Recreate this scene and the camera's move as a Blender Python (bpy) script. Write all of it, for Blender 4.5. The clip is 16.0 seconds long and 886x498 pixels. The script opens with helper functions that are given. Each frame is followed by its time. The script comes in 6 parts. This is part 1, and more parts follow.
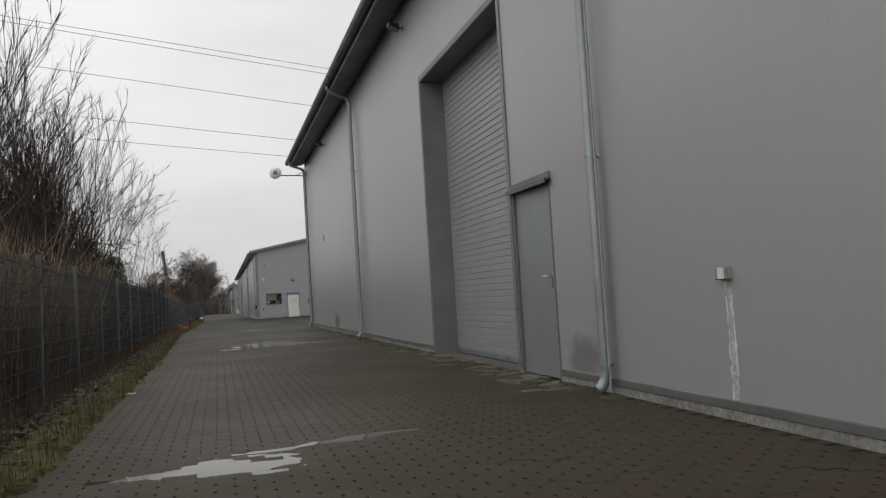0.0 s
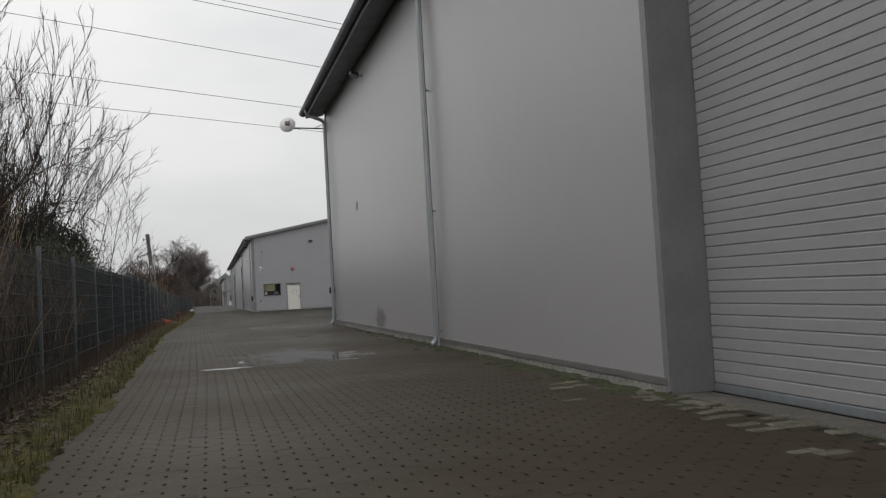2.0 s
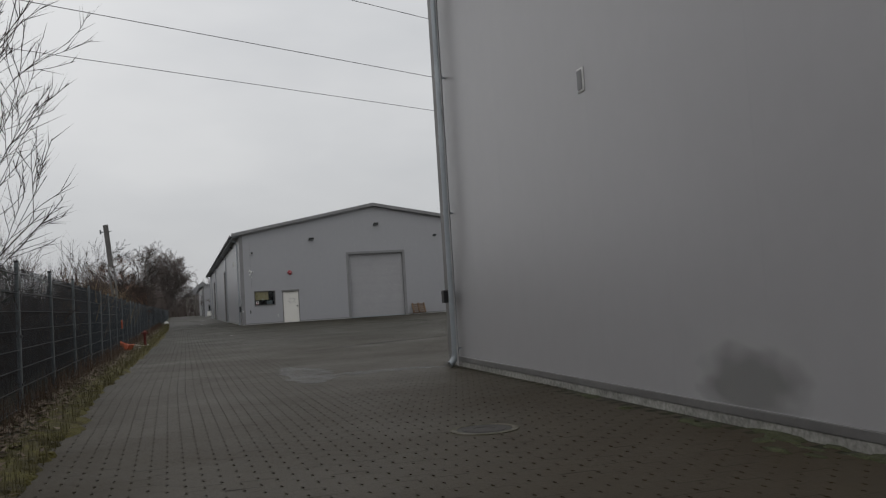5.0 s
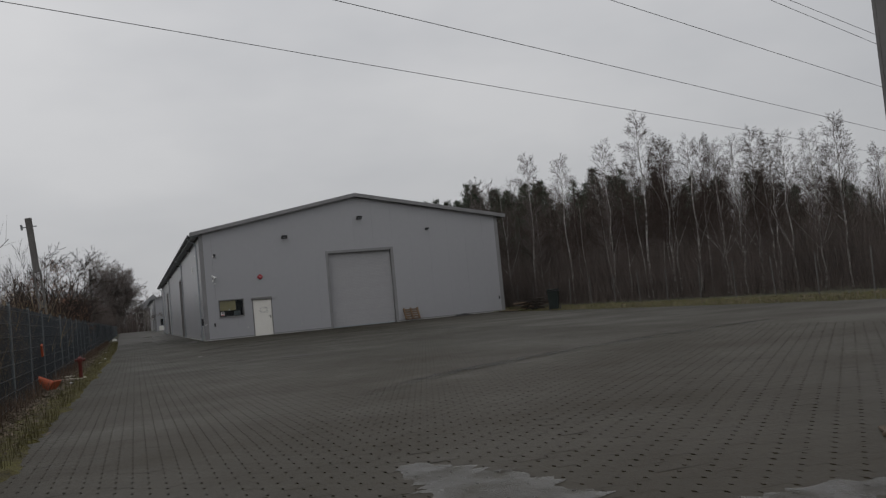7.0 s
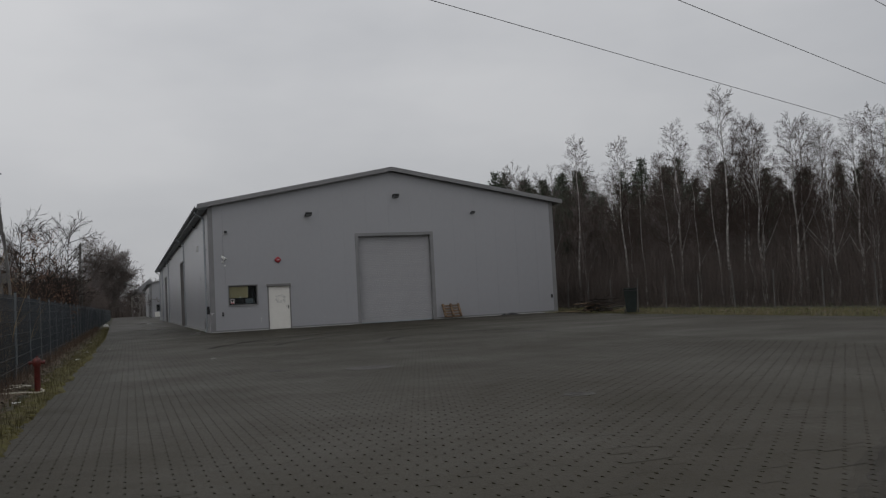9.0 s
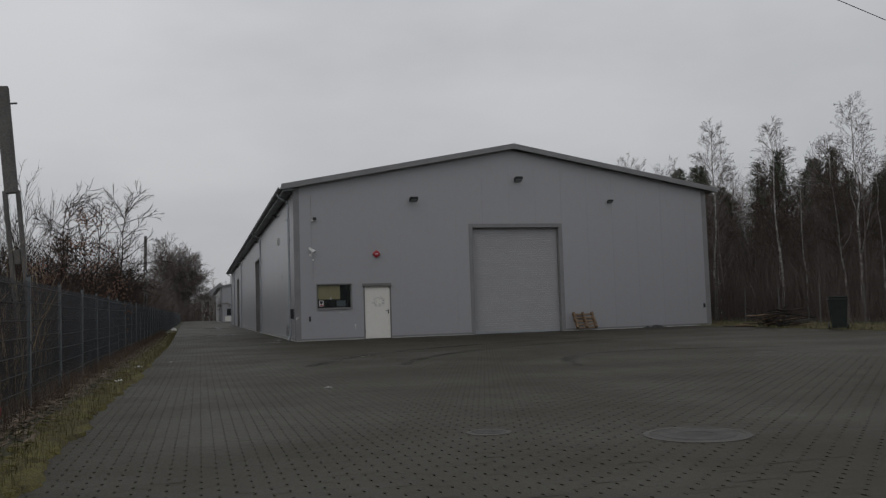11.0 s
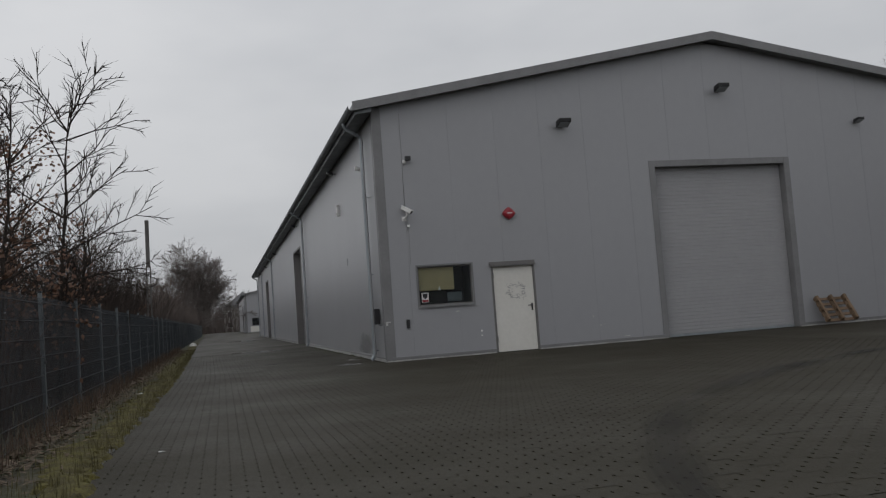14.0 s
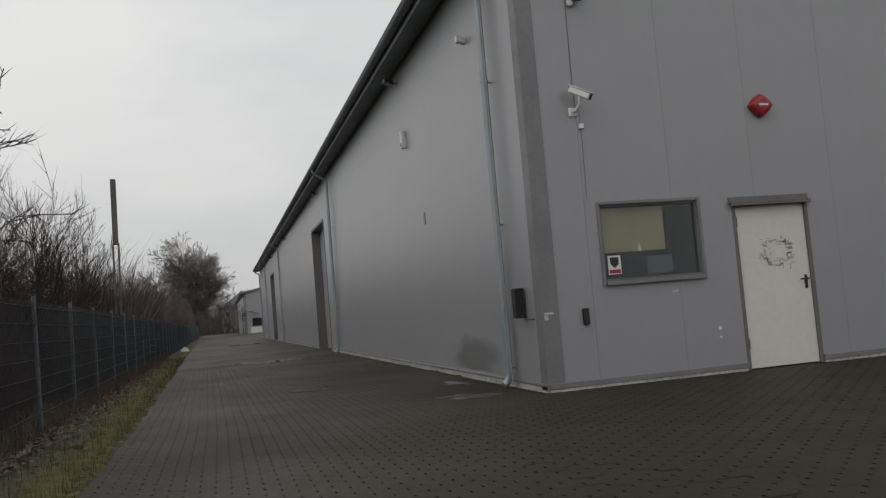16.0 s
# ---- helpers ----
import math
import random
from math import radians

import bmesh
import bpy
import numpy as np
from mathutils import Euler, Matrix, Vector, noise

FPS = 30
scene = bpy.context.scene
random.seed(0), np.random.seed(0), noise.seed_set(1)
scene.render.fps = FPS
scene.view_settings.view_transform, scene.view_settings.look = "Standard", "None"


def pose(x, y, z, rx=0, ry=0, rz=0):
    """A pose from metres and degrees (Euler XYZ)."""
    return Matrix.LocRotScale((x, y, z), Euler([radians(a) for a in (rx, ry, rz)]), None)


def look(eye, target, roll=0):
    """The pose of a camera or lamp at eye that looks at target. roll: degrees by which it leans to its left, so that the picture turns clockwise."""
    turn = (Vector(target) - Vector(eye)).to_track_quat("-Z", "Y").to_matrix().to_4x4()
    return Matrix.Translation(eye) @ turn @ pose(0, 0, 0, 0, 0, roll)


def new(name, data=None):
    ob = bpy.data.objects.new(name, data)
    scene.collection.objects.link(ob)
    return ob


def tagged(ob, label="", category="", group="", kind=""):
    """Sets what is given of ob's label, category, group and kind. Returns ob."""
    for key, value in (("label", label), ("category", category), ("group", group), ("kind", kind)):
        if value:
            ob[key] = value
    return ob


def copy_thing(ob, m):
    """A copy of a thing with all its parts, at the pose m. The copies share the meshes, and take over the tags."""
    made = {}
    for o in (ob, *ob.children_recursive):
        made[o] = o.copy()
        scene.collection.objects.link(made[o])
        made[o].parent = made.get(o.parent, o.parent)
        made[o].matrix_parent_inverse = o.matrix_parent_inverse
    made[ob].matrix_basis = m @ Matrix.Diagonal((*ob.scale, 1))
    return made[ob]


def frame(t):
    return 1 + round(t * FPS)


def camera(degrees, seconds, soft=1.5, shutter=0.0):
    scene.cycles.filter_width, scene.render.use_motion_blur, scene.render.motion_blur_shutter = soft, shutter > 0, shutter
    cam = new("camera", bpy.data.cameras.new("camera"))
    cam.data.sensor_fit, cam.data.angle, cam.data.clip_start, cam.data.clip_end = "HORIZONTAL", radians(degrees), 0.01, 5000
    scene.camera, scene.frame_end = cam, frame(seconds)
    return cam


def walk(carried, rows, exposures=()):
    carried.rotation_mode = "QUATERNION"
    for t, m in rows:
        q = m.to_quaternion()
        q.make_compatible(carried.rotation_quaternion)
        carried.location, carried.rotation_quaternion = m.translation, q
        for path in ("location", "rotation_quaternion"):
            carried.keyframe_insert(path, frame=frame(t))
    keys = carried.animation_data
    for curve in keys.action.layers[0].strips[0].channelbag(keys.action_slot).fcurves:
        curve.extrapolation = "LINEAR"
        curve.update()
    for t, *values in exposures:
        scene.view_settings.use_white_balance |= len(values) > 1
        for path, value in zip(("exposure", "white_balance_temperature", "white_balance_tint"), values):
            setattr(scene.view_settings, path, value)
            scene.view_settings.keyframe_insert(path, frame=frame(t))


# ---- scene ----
import itertools

cam = camera(54.4, 16.0, soft=1.25)
PATH = [
    (0, (2.525, -2.437, 0.88), (3.035, -0.506, 0.992), -3.5),
    (0.5, (2.53, -0.67, 0.886), (3.044, 1.26, 0.988), -4.3),
    (1, (2.503, 1.253, 0.899), (3.027, 3.181, 0.99), -4.4),
    (1.5, (2.464, 3.073, 0.922), (2.99, 5.001, 1.011), -4.1),
    (2, (2.43, 4.831, 0.915), (2.958, 6.758, 1.008), -3.3),
    (2.5, (2.406, 6.695, 0.958), (2.932, 8.622, 1.058), -2.7),
    (3, (2.37, 8.804, 1.023), (2.894, 10.731, 1.131), -2.2),
    (3.5, (2.336, 11.046, 1.036), (2.862, 12.973, 1.144), -2.0),
    (4, (2.333, 13.111, 1.067), (2.864, 15.036, 1.178), -2.3),
    (6.5, (2.202, 23.753, 1.068), (2.868, 25.636, 1.176), -5.4),
    (7, (2.233, 25.739, 1.102), (2.916, 27.615, 1.216), -5.4),
    (7.5, (2.233, 27.671, 1.128), (2.934, 29.54, 1.243), -4.7),
    (8, (2.267, 29.584, 1.135), (2.975, 31.451, 1.246), -4.2),
    (8.5, (2.298, 31.484, 1.15), (3.007, 33.351, 1.259), -3.8),
    (9, (2.311, 33.349, 1.154), (2.998, 35.224, 1.262), -3.0),
    (9.5, (2.293, 35.193, 1.123), (2.941, 37.082, 1.227), -2.7),
    (12, (2.387, 45.786, 1.046), (2.9, 47.713, 1.2), -1.6),
    (12.5, (2.342, 47.914, 1.065), (2.846, 49.844, 1.215), -1.9),
    (13, (2.31, 50.063, 1.059), (2.812, 51.993, 1.209), -3.0),
    (13.5, (2.303, 52.387, 1.052), (2.804, 54.317, 1.202), -3.9),
    (14, (2.252, 54.794, 1.04), (2.756, 56.724, 1.185), -4.2),
    (14.5, (2.266, 57.128, 1.048), (2.773, 59.057, 1.192), -4.6),
    (15, (2.244, 59.573, 1.037), (2.754, 61.501, 1.18), -4.7),
    (15.5, (2.25, 62.066, 1.023), (2.76, 63.995, 1.168), -4.7),
    (16, (2.244, 64.732, 1.029), (2.754, 66.661, 1.171), -4.8),
]
EXPOSURES = [(0, 0.52, 6760, 10), (1, 0.58, 6750, 10), (2, 0.52, 6740, 10), (3.5, 0.36, 6680, 10), (5.2, 0.2, 6600, 10), (7, 0.02, 6600, 11), (9, -0.05, 6540, 11), (12, -0.07, 6530, 11), (13.5, 0.0, 6520, 10.5), (14.5, 0.14, 6530, 10.5), (15.2, 0.23, 6560, 10), (16, 0.3, 6760, 10)]
walk(cam, [(t, look(eye, target, roll)) for t, eye, target, roll in PATH], EXPOSURES)

# ---- light ----
world = bpy.data.worlds.new("overcast_sky")
scene.world = world
world.use_nodes = True
wn, wl = world.node_tree.nodes, world.node_tree.links
wn.clear()
w_out = wn.new("ShaderNodeOutputWorld")
w_bg = wn.new("ShaderNodeBackground")
w_sky = wn.new("ShaderNodeTexSky")
w_sky.sky_type = "NISHITA"
w_sky.sun_disc = False
w_sky.sun_elevation = radians(38)
w_sky.sun_rotation = radians(232)
w_sky.dust_density = 4.0
w_tc = wn.new("ShaderNodeTexCoord")
w_map = wn.new("ShaderNodeMapping")
w_map.inputs["Scale"].default_value = (1.0, 1.0, 2.6)
w_noise = wn.new("ShaderNodeTexNoise")
w_noise.inputs["Scale"].default_value = 1.7
w_noise.inputs["Detail"].default_value = 5.0
w_ramp = wn.new("ShaderNodeValToRGB")
w_ramp.color_ramp.elements[0].position = 0.32
w_ramp.color_ramp.elements[0].color = (0.72, 0.735, 0.76, 1)
w_ramp.color_ramp.elements[1].position = 0.68
w_ramp.color_ramp.elements[1].color = (1.0, 1.0, 1.0, 1)
w_sc = wn.new("ShaderNodeMix")
w_sc.data_type = "RGBA"
w_sc.inputs[0].default_value = 0.93
w_mul = wn.new("ShaderNodeMix")
w_mul.data_type = "RGBA"
w_mul.blend_type = "MULTIPLY"
w_mul.inputs[0].default_value = 1.0
w_sep = wn.new("ShaderNodeSeparateXYZ")
w_grad = wn.new("ShaderNodeValToRGB")
w_grad.color_ramp.elements[0].position = 0.0
w_grad.color_ramp.elements[0].color = (7.0, 7.15, 7.35, 1)
w_grad.color_ramp.elements[1].position = 0.55
w_grad.color_ramp.elements[1].color = (9.6, 9.75, 9.95, 1)
wl.new(w_tc.outputs["Generated"], w_map.inputs[0])
wl.new(w_map.outputs[0], w_noise.inputs["Vector"])
wl.new(w_noise.outputs["Fac"], w_ramp.inputs[0])
wl.new(w_tc.outputs["Generated"], w_sep.inputs[0])
wl.new(w_sep.outputs["Z"], w_grad.inputs[0])
wl.new(w_grad.outputs[0], w_mul.inputs[6])
wl.new(w_ramp.outputs[0], w_mul.inputs[7])
w_dir = wn.new("ShaderNodeVectorMath")
w_dir.operation = "DOT_PRODUCT"
w_dir.inputs[1].default_value = (-0.8, -0.4, 0.42)
wl.new(w_tc.outputs["Generated"], w_dir.inputs[0])
w_glow = wn.new("ShaderNodeMapRange")
w_glow.inputs["From Min"].default_value = -1.0
w_glow.inputs["From Max"].default_value = 1.0
w_glow.inputs["To Min"].default_value = 0.86
w_glow.inputs["To Max"].default_value = 1.26
wl.new(w_dir.outputs["Value"], w_glow.inputs[0])
w_side = wn.new("ShaderNodeVectorMath")
w_side.operation = "SCALE"
wl.new(w_mul.outputs[2], w_side.inputs[0])
wl.new(w_glow.outputs[0], w_side.inputs["Scale"])
wl.new(w_sky.outputs[0], w_sc.inputs[6])
wl.new(w_side.outputs[0], w_sc.inputs[7])
wl.new(w_sc.outputs[2], w_bg.inputs[0])
w_bg.inputs[1].default_value = 0.075
wl.new(w_bg.outputs[0], w_out.inputs[0])
sun = new("sun", bpy.data.lights.new("sun", "SUN"))
sun.data.energy = 0.12
sun.data.angle = radians(60)
sun.data.color = (1.0, 0.97, 0.93)
sun.matrix_world = look((-53, -41, 55), (0, 0, 0))


# ---- materials ----
def mat(name, color, rough=0.6, metal=0.0, var=0.12, scale=3.0, fine=60.0, bump=0.05, tint=None, spec=0.5, stretch=(1, 1, 1), per_piece=0.0, rough_var=0.08, fine_var=None):
    """Procedural surface: broad stains, fine grain, relief; per_piece varies each object."""
    m = bpy.data.materials.new(name)
    m.use_nodes = True
    n, l = m.node_tree.nodes, m.node_tree.links
    b = n["Principled BSDF"]
    b.inputs["Metallic"].default_value = metal
    b.inputs["Specular IOR Level"].default_value = spec
    tc = n.new("ShaderNodeTexCoord")
    geo = n.new("ShaderNodeNewGeometry")
    mp = n.new("ShaderNodeMapping")
    mp.inputs["Scale"].default_value = stretch
    l.new(geo.outputs["Position"], mp.inputs[0])
    a = n.new("ShaderNodeTexNoise")
    a.inputs["Scale"].default_value = scale
    a.inputs["Detail"].default_value = 6.0
    a.inputs["Roughness"].default_value = 0.6
    f = n.new("ShaderNodeTexNoise")
    f.inputs["Scale"].default_value = fine
    f.inputs["Detail"].default_value = 3.0
    l.new(mp.outputs[0], a.inputs["Vector"])
    l.new(mp.outputs[0], f.inputs["Vector"])
    tint = tint or tuple(c * 0.55 for c in color)
    mix = n.new("ShaderNodeMix")
    mix.data_type = "RGBA"
    mix.inputs[6].default_value = (*color, 1)
    mix.inputs[7].default_value = (*tint, 1)
    r = n.new("ShaderNodeMapRange")
    r.inputs["From Min"].default_value = 0.38
    r.inputs["From Max"].default_value = 0.72
    r.inputs["To Max"].default_value = min(1.0, var * 3)
    l.new(a.outputs["Fac"], r.inputs[0])
    l.new(r.outputs[0], mix.inputs[0])
    hsv = n.new("ShaderNodeHueSaturation")
    fv = n.new("ShaderNodeMapRange")
    fvar = var if fine_var is None else fine_var
    fv.inputs["From Min"].default_value = 0.3
    fv.inputs["From Max"].default_value = 0.7
    fv.inputs["To Min"].default_value = 1 - fvar
    fv.inputs["To Max"].default_value = 1 + fvar
    l.new(f.outputs["Fac"], fv.inputs[0])
    value = fv.outputs[0]
    if per_piece:
        oi = n.new("ShaderNodeObjectInfo")
        ad = n.new("ShaderNodeMath")
        ad.operation = "ADD"
        l.new(oi.outputs["Random"], ad.inputs[0])
        l.new(geo.outputs["Random Per Island"], ad.inputs[1])
        pr = n.new("ShaderNodeMapRange")
        pr.inputs["From Max"].default_value = 2.0
        pr.inputs["To Min"].default_value = 1 - per_piece
        pr.inputs["To Max"].default_value = 1 + per_piece
        l.new(ad.outputs[0], pr.inputs[0])
        mu = n.new("ShaderNodeMath")
        mu.operation = "MULTIPLY"
        l.new(value, mu.inputs[0])
        l.new(pr.outputs[0], mu.inputs[1])
        value = mu.outputs[0]
    l.new(value, hsv.inputs["Value"])
    l.new(mix.outputs[2], hsv.inputs["Color"])
    l.new(hsv.outputs[0], b.inputs["Base Color"])
    rr = n.new("ShaderNodeMapRange")
    rr.inputs["From Min"].default_value = 0.3
    rr.inputs["From Max"].default_value = 0.7
    rr.inputs["To Min"].default_value = max(0.02, rough - rough_var)
    rr.inputs["To Max"].default_value = min(1.0, rough + rough_var)
    l.new(a.outputs["Fac"], rr.inputs[0])
    l.new(rr.outputs[0], b.inputs["Roughness"])
    if bump:
        bp = n.new("ShaderNodeBump")
        bp.inputs["Strength"].default_value = bump
        bp.inputs["Distance"].default_value = 0.02
        l.new(f.outputs["Fac"], bp.inputs["Height"])
        l.new(bp.outputs[0], b.inputs["Normal"])
    return m


def glass_mat(name, ior, rough, color):
    m = bpy.data.materials.new(name)
    m.use_nodes = True
    b = m.node_tree.nodes["Principled BSDF"]
    b.inputs["Base Color"].default_value = (*color, 1)
    b.inputs["Transmission Weight"].default_value = 1.0
    b.inputs["Roughness"].default_value = rough
    b.inputs["IOR"].default_value = ior
    return m


PANEL = mat("grey_wall_panel", (0.345, 0.339, 0.347), 0.36, 0.0, var=0.05, scale=0.35, fine=5, bump=0.0, stretch=(1, 1, 0.7), per_piece=0.004, tint=(0.30, 0.292, 0.29), fine_var=0.015, spec=0.75, rough_var=0.015)
PANEL_BLUE = mat("blue_grey_wall_panel", (0.288, 0.292, 0.306), 0.36, 0.0, var=0.05, scale=0.35, fine=5, bump=0.0, stretch=(1, 1, 0.7), per_piece=0.004, tint=(0.25, 0.251, 0.26), fine_var=0.015, spec=0.75, rough_var=0.015)
PANEL_CORE = mat("panel_core", (0.22, 0.22, 0.23), 0.7, var=0.1)
TRIM = mat("dark_grey_flashing", (0.15, 0.145, 0.142), 0.5, 0.0, var=0.15, scale=1.5, fine=20, bump=0.02, fine_var=0.05)
TRIM_LIGHT = mat("grey_flashing", (0.2, 0.2, 0.205), 0.5, var=0.15, scale=1.5, fine=20, bump=0.02, fine_var=0.05)
TRIM_PALE = mat("pale_conduit_plastic", (0.36, 0.36, 0.37), 0.45, var=0.1, scale=2, fine=20, bump=0.01)
SLAT = mat("silver_gate_slat", (0.32, 0.32, 0.33), 0.42, 0.0, var=0.05, scale=1.0, fine=12, bump=0.0, rough_var=0.02, per_piece=0.03, fine_var=0.03)
ZINC = mat("galvanised_steel", (0.33, 0.36, 0.385), 0.42, 0.5, var=0.16, scale=2.0, fine=14, bump=0.02, stretch=(1, 1, 0.4), fine_var=0.06)
ZINC_DARK = mat("dark_gutter_metal", (0.16, 0.175, 0.185), 0.45, 0.3, var=0.15, scale=2.0, fine=14, bump=0.02)
STEEL_DOOR = mat("galvanised_door_sheet", (0.33, 0.35, 0.365), 0.36, 0.35, var=0.2, scale=0.9, fine=5, bump=0.004, tint=(0.28, 0.30, 0.315), fine_var=0.02)
CHROME = mat("bright_steel_handle", (0.62, 0.62, 0.62), 0.22, 0.9, var=0.05, bump=0.0)
WHITE_DOOR = mat("white_door_paint", (0.66, 0.65, 0.61), 0.5, var=0.07, scale=1.2, fine=14, bump=0.015, tint=(0.55, 0.52, 0.46), fine_var=0.03)
ROOF = mat("roof_sheet", (0.2, 0.205, 0.21), 0.5, 0.1, var=0.1, scale=1.0, fine=8, bump=0.02)
BLACK = mat("black_plastic", (0.018, 0.018, 0.02), 0.45, var=0.1, bump=0.02)
BIN_GREEN = mat("dark_green_bin_plastic", (0.018, 0.024, 0.022), 0.75, var=0.15, scale=4, fine=40, bump=0.03, spec=0.2)
WHITE = mat("white_plastic", (0.72, 0.72, 0.71), 0.4, var=0.06, bump=0.01)
RED = mat("red_plastic", (0.3, 0.018, 0.03), 0.35, var=0.1, bump=0.01)
PALE_BLOCK = mat("chipped_pale_paver", (0.17, 0.155, 0.125), 0.85, var=0.33, scale=5, fine=50, bump=0.4, tint=(0.06, 0.06, 0.03), per_piece=0.25)
SILL = mat("worn_threshold_concrete", (0.13, 0.12, 0.105), 0.85, var=0.3, scale=2.0, fine=40, bump=0.25)
KERB = mat("damp_edging_concrete", (0.085, 0.08, 0.073), 0.8, var=0.3, scale=2.0, fine=50, bump=0.25)
POLE = mat("dark_weathered_concrete", (0.12, 0.115, 0.11), 0.85, var=0.25, scale=2.0, fine=40, bump=0.25)
CONCRETE = mat("weathered_concrete", (0.33, 0.32, 0.30), 0.85, var=0.25, scale=2.0, fine=50, bump=0.25)
PLINTH_DARK = mat("dirty_plinth_strip", (0.29, 0.28, 0.26), 0.8, var=0.33, scale=1.8, fine=30, bump=0.1)
PLINTH = mat("plinth_strip", (0.46, 0.46, 0.45), 0.7, var=0.3, scale=1.8, fine=30, bump=0.1)
PAVER = mat("concrete_paver", (0.051, 0.0445, 0.0335), 0.6, var=0.14, scale=0.35, fine=90, bump=0.3, tint=(0.038, 0.035, 0.027), per_piece=0.07, rough_var=0.1, fine_var=0.12, spec=0.3)
JOINT = mat("mossy_joint_soil", (0.026, 0.023, 0.015), 0.95, var=0.3, scale=3, fine=40, bump=0.3, tint=(0.035, 0.045, 0.015))
SOIL = mat("leaf_covered_soil", (0.055, 0.046, 0.03), 0.95, var=0.33, scale=1.3, fine=25, bump=0.6, tint=(0.045, 0.055, 0.02), fine_var=0.4)
GRASS = mat("winter_grass", (0.08, 0.074, 0.02), 0.8, var=0.33, scale=0.8, fine=12, bump=0, tint=(0.085, 0.07, 0.038), per_piece=0.3)
LITTER = mat("dead_leaf_litter", (0.165, 0.125, 0.09), 0.85, var=0.3, scale=3, fine=20, bump=0, tint=(0.075, 0.052, 0.033), per_piece=0.5)
MOSS_DRY = mat("yellowish_verge_moss", (0.1, 0.088, 0.017), 0.95, var=0.33, scale=4.5, fine=70, bump=0.9, tint=(0.04, 0.031, 0.016), fine_var=0.5)
MOSS = mat("moss_patch", (0.05, 0.055, 0.022), 0.95, var=0.3, scale=6, fine=60, bump=0.6)
POST = mat("fence_post_coating", (0.14, 0.158, 0.168), 0.45, 0.2, var=0.2, scale=2, fine=30, bump=0.02)
FENCE = mat("grey_fence_coating", (0.042, 0.05, 0.058), 0.45, 0.2, var=0.15, scale=2, fine=30, bump=0.02)
BARK = mat("brown_bark", (0.045, 0.037, 0.032), 0.95, var=0.3, scale=2, fine=30, bump=0.3, tint=(0.027, 0.023, 0.021), spec=0.1)
UNDER = mat("dark_undergrowth_stems", (0.13, 0.108, 0.098), 0.95, var=0.33, scale=0.5, fine=12, bump=0, tint=(0.065, 0.055, 0.05), spec=0.15)
# Paler than other twigs: distance haze of the far trees mixed into the colour.
HAZE_TWIG = mat("haze_paled_brown_twigs", (0.135, 0.115, 0.107), 0.9, var=0.3, scale=0.4, fine=6, bump=0, tint=(0.1, 0.083, 0.076))
TWIG = mat("reddish_twigs", (0.075, 0.057, 0.05), 0.9, var=0.3, scale=1, fine=12, bump=0, tint=(0.048, 0.035, 0.031), spec=0.12)
BIRCH = mat("birch_bark", (0.42, 0.405, 0.385), 0.75, var=0.33, scale=1.6, fine=6, bump=0.15, stretch=(1, 1, 3.0), tint=(0.05, 0.045, 0.04))
PINE = mat("pine_needles", (0.046, 0.06, 0.037), 0.8, var=0.3, scale=1.0, fine=8, bump=0, per_piece=0.3)
PALE_GRASS = mat("pale_winter_grass", (0.15, 0.15, 0.062), 0.85, var=0.33, scale=0.9, fine=12, bump=0, tint=(0.12, 0.1, 0.05), per_piece=0.3)
REED = mat("dry_reed", (0.3, 0.23, 0.14), 0.8, var=0.3, scale=2, fine=20, bump=0, tint=(0.17, 0.12, 0.08), per_piece=0.3)
BRUSH = mat("dry_brown_brush", (0.125, 0.085, 0.058), 0.9, var=0.33, scale=0.9, fine=14, bump=0, tint=(0.065, 0.045, 0.035), per_piece=0.3)
DRYLEAF = mat("dry_brown_leaves", (0.15, 0.08, 0.05), 0.8, var=0.3, scale=2, fine=20, bump=0, per_piece=0.3)
WOOD = mat("pallet_wood", (0.17, 0.11, 0.065), 0.8, var=0.25, scale=3, fine=30, bump=0.2, stretch=(0.3, 1, 1), per_piece=0.15)
ORANGE = mat("orange_plastic", (0.42, 0.085, 0.03), 0.5, var=0.1)
BLIND = mat("yellowed_blind", (0.36, 0.3, 0.165), 0.8, var=0.1, scale=2, fine=20)
ROOM = mat("dim_office_surface", (0.009, 0.014, 0.016), 0.7, var=0.2)
GLASS = glass_mat("window_glass", 1.45, 0.0, (0.85, 0.9, 0.9))
WATER = glass_mat("puddle_water", 1.33, 0.035, (0.9, 0.92, 0.92))



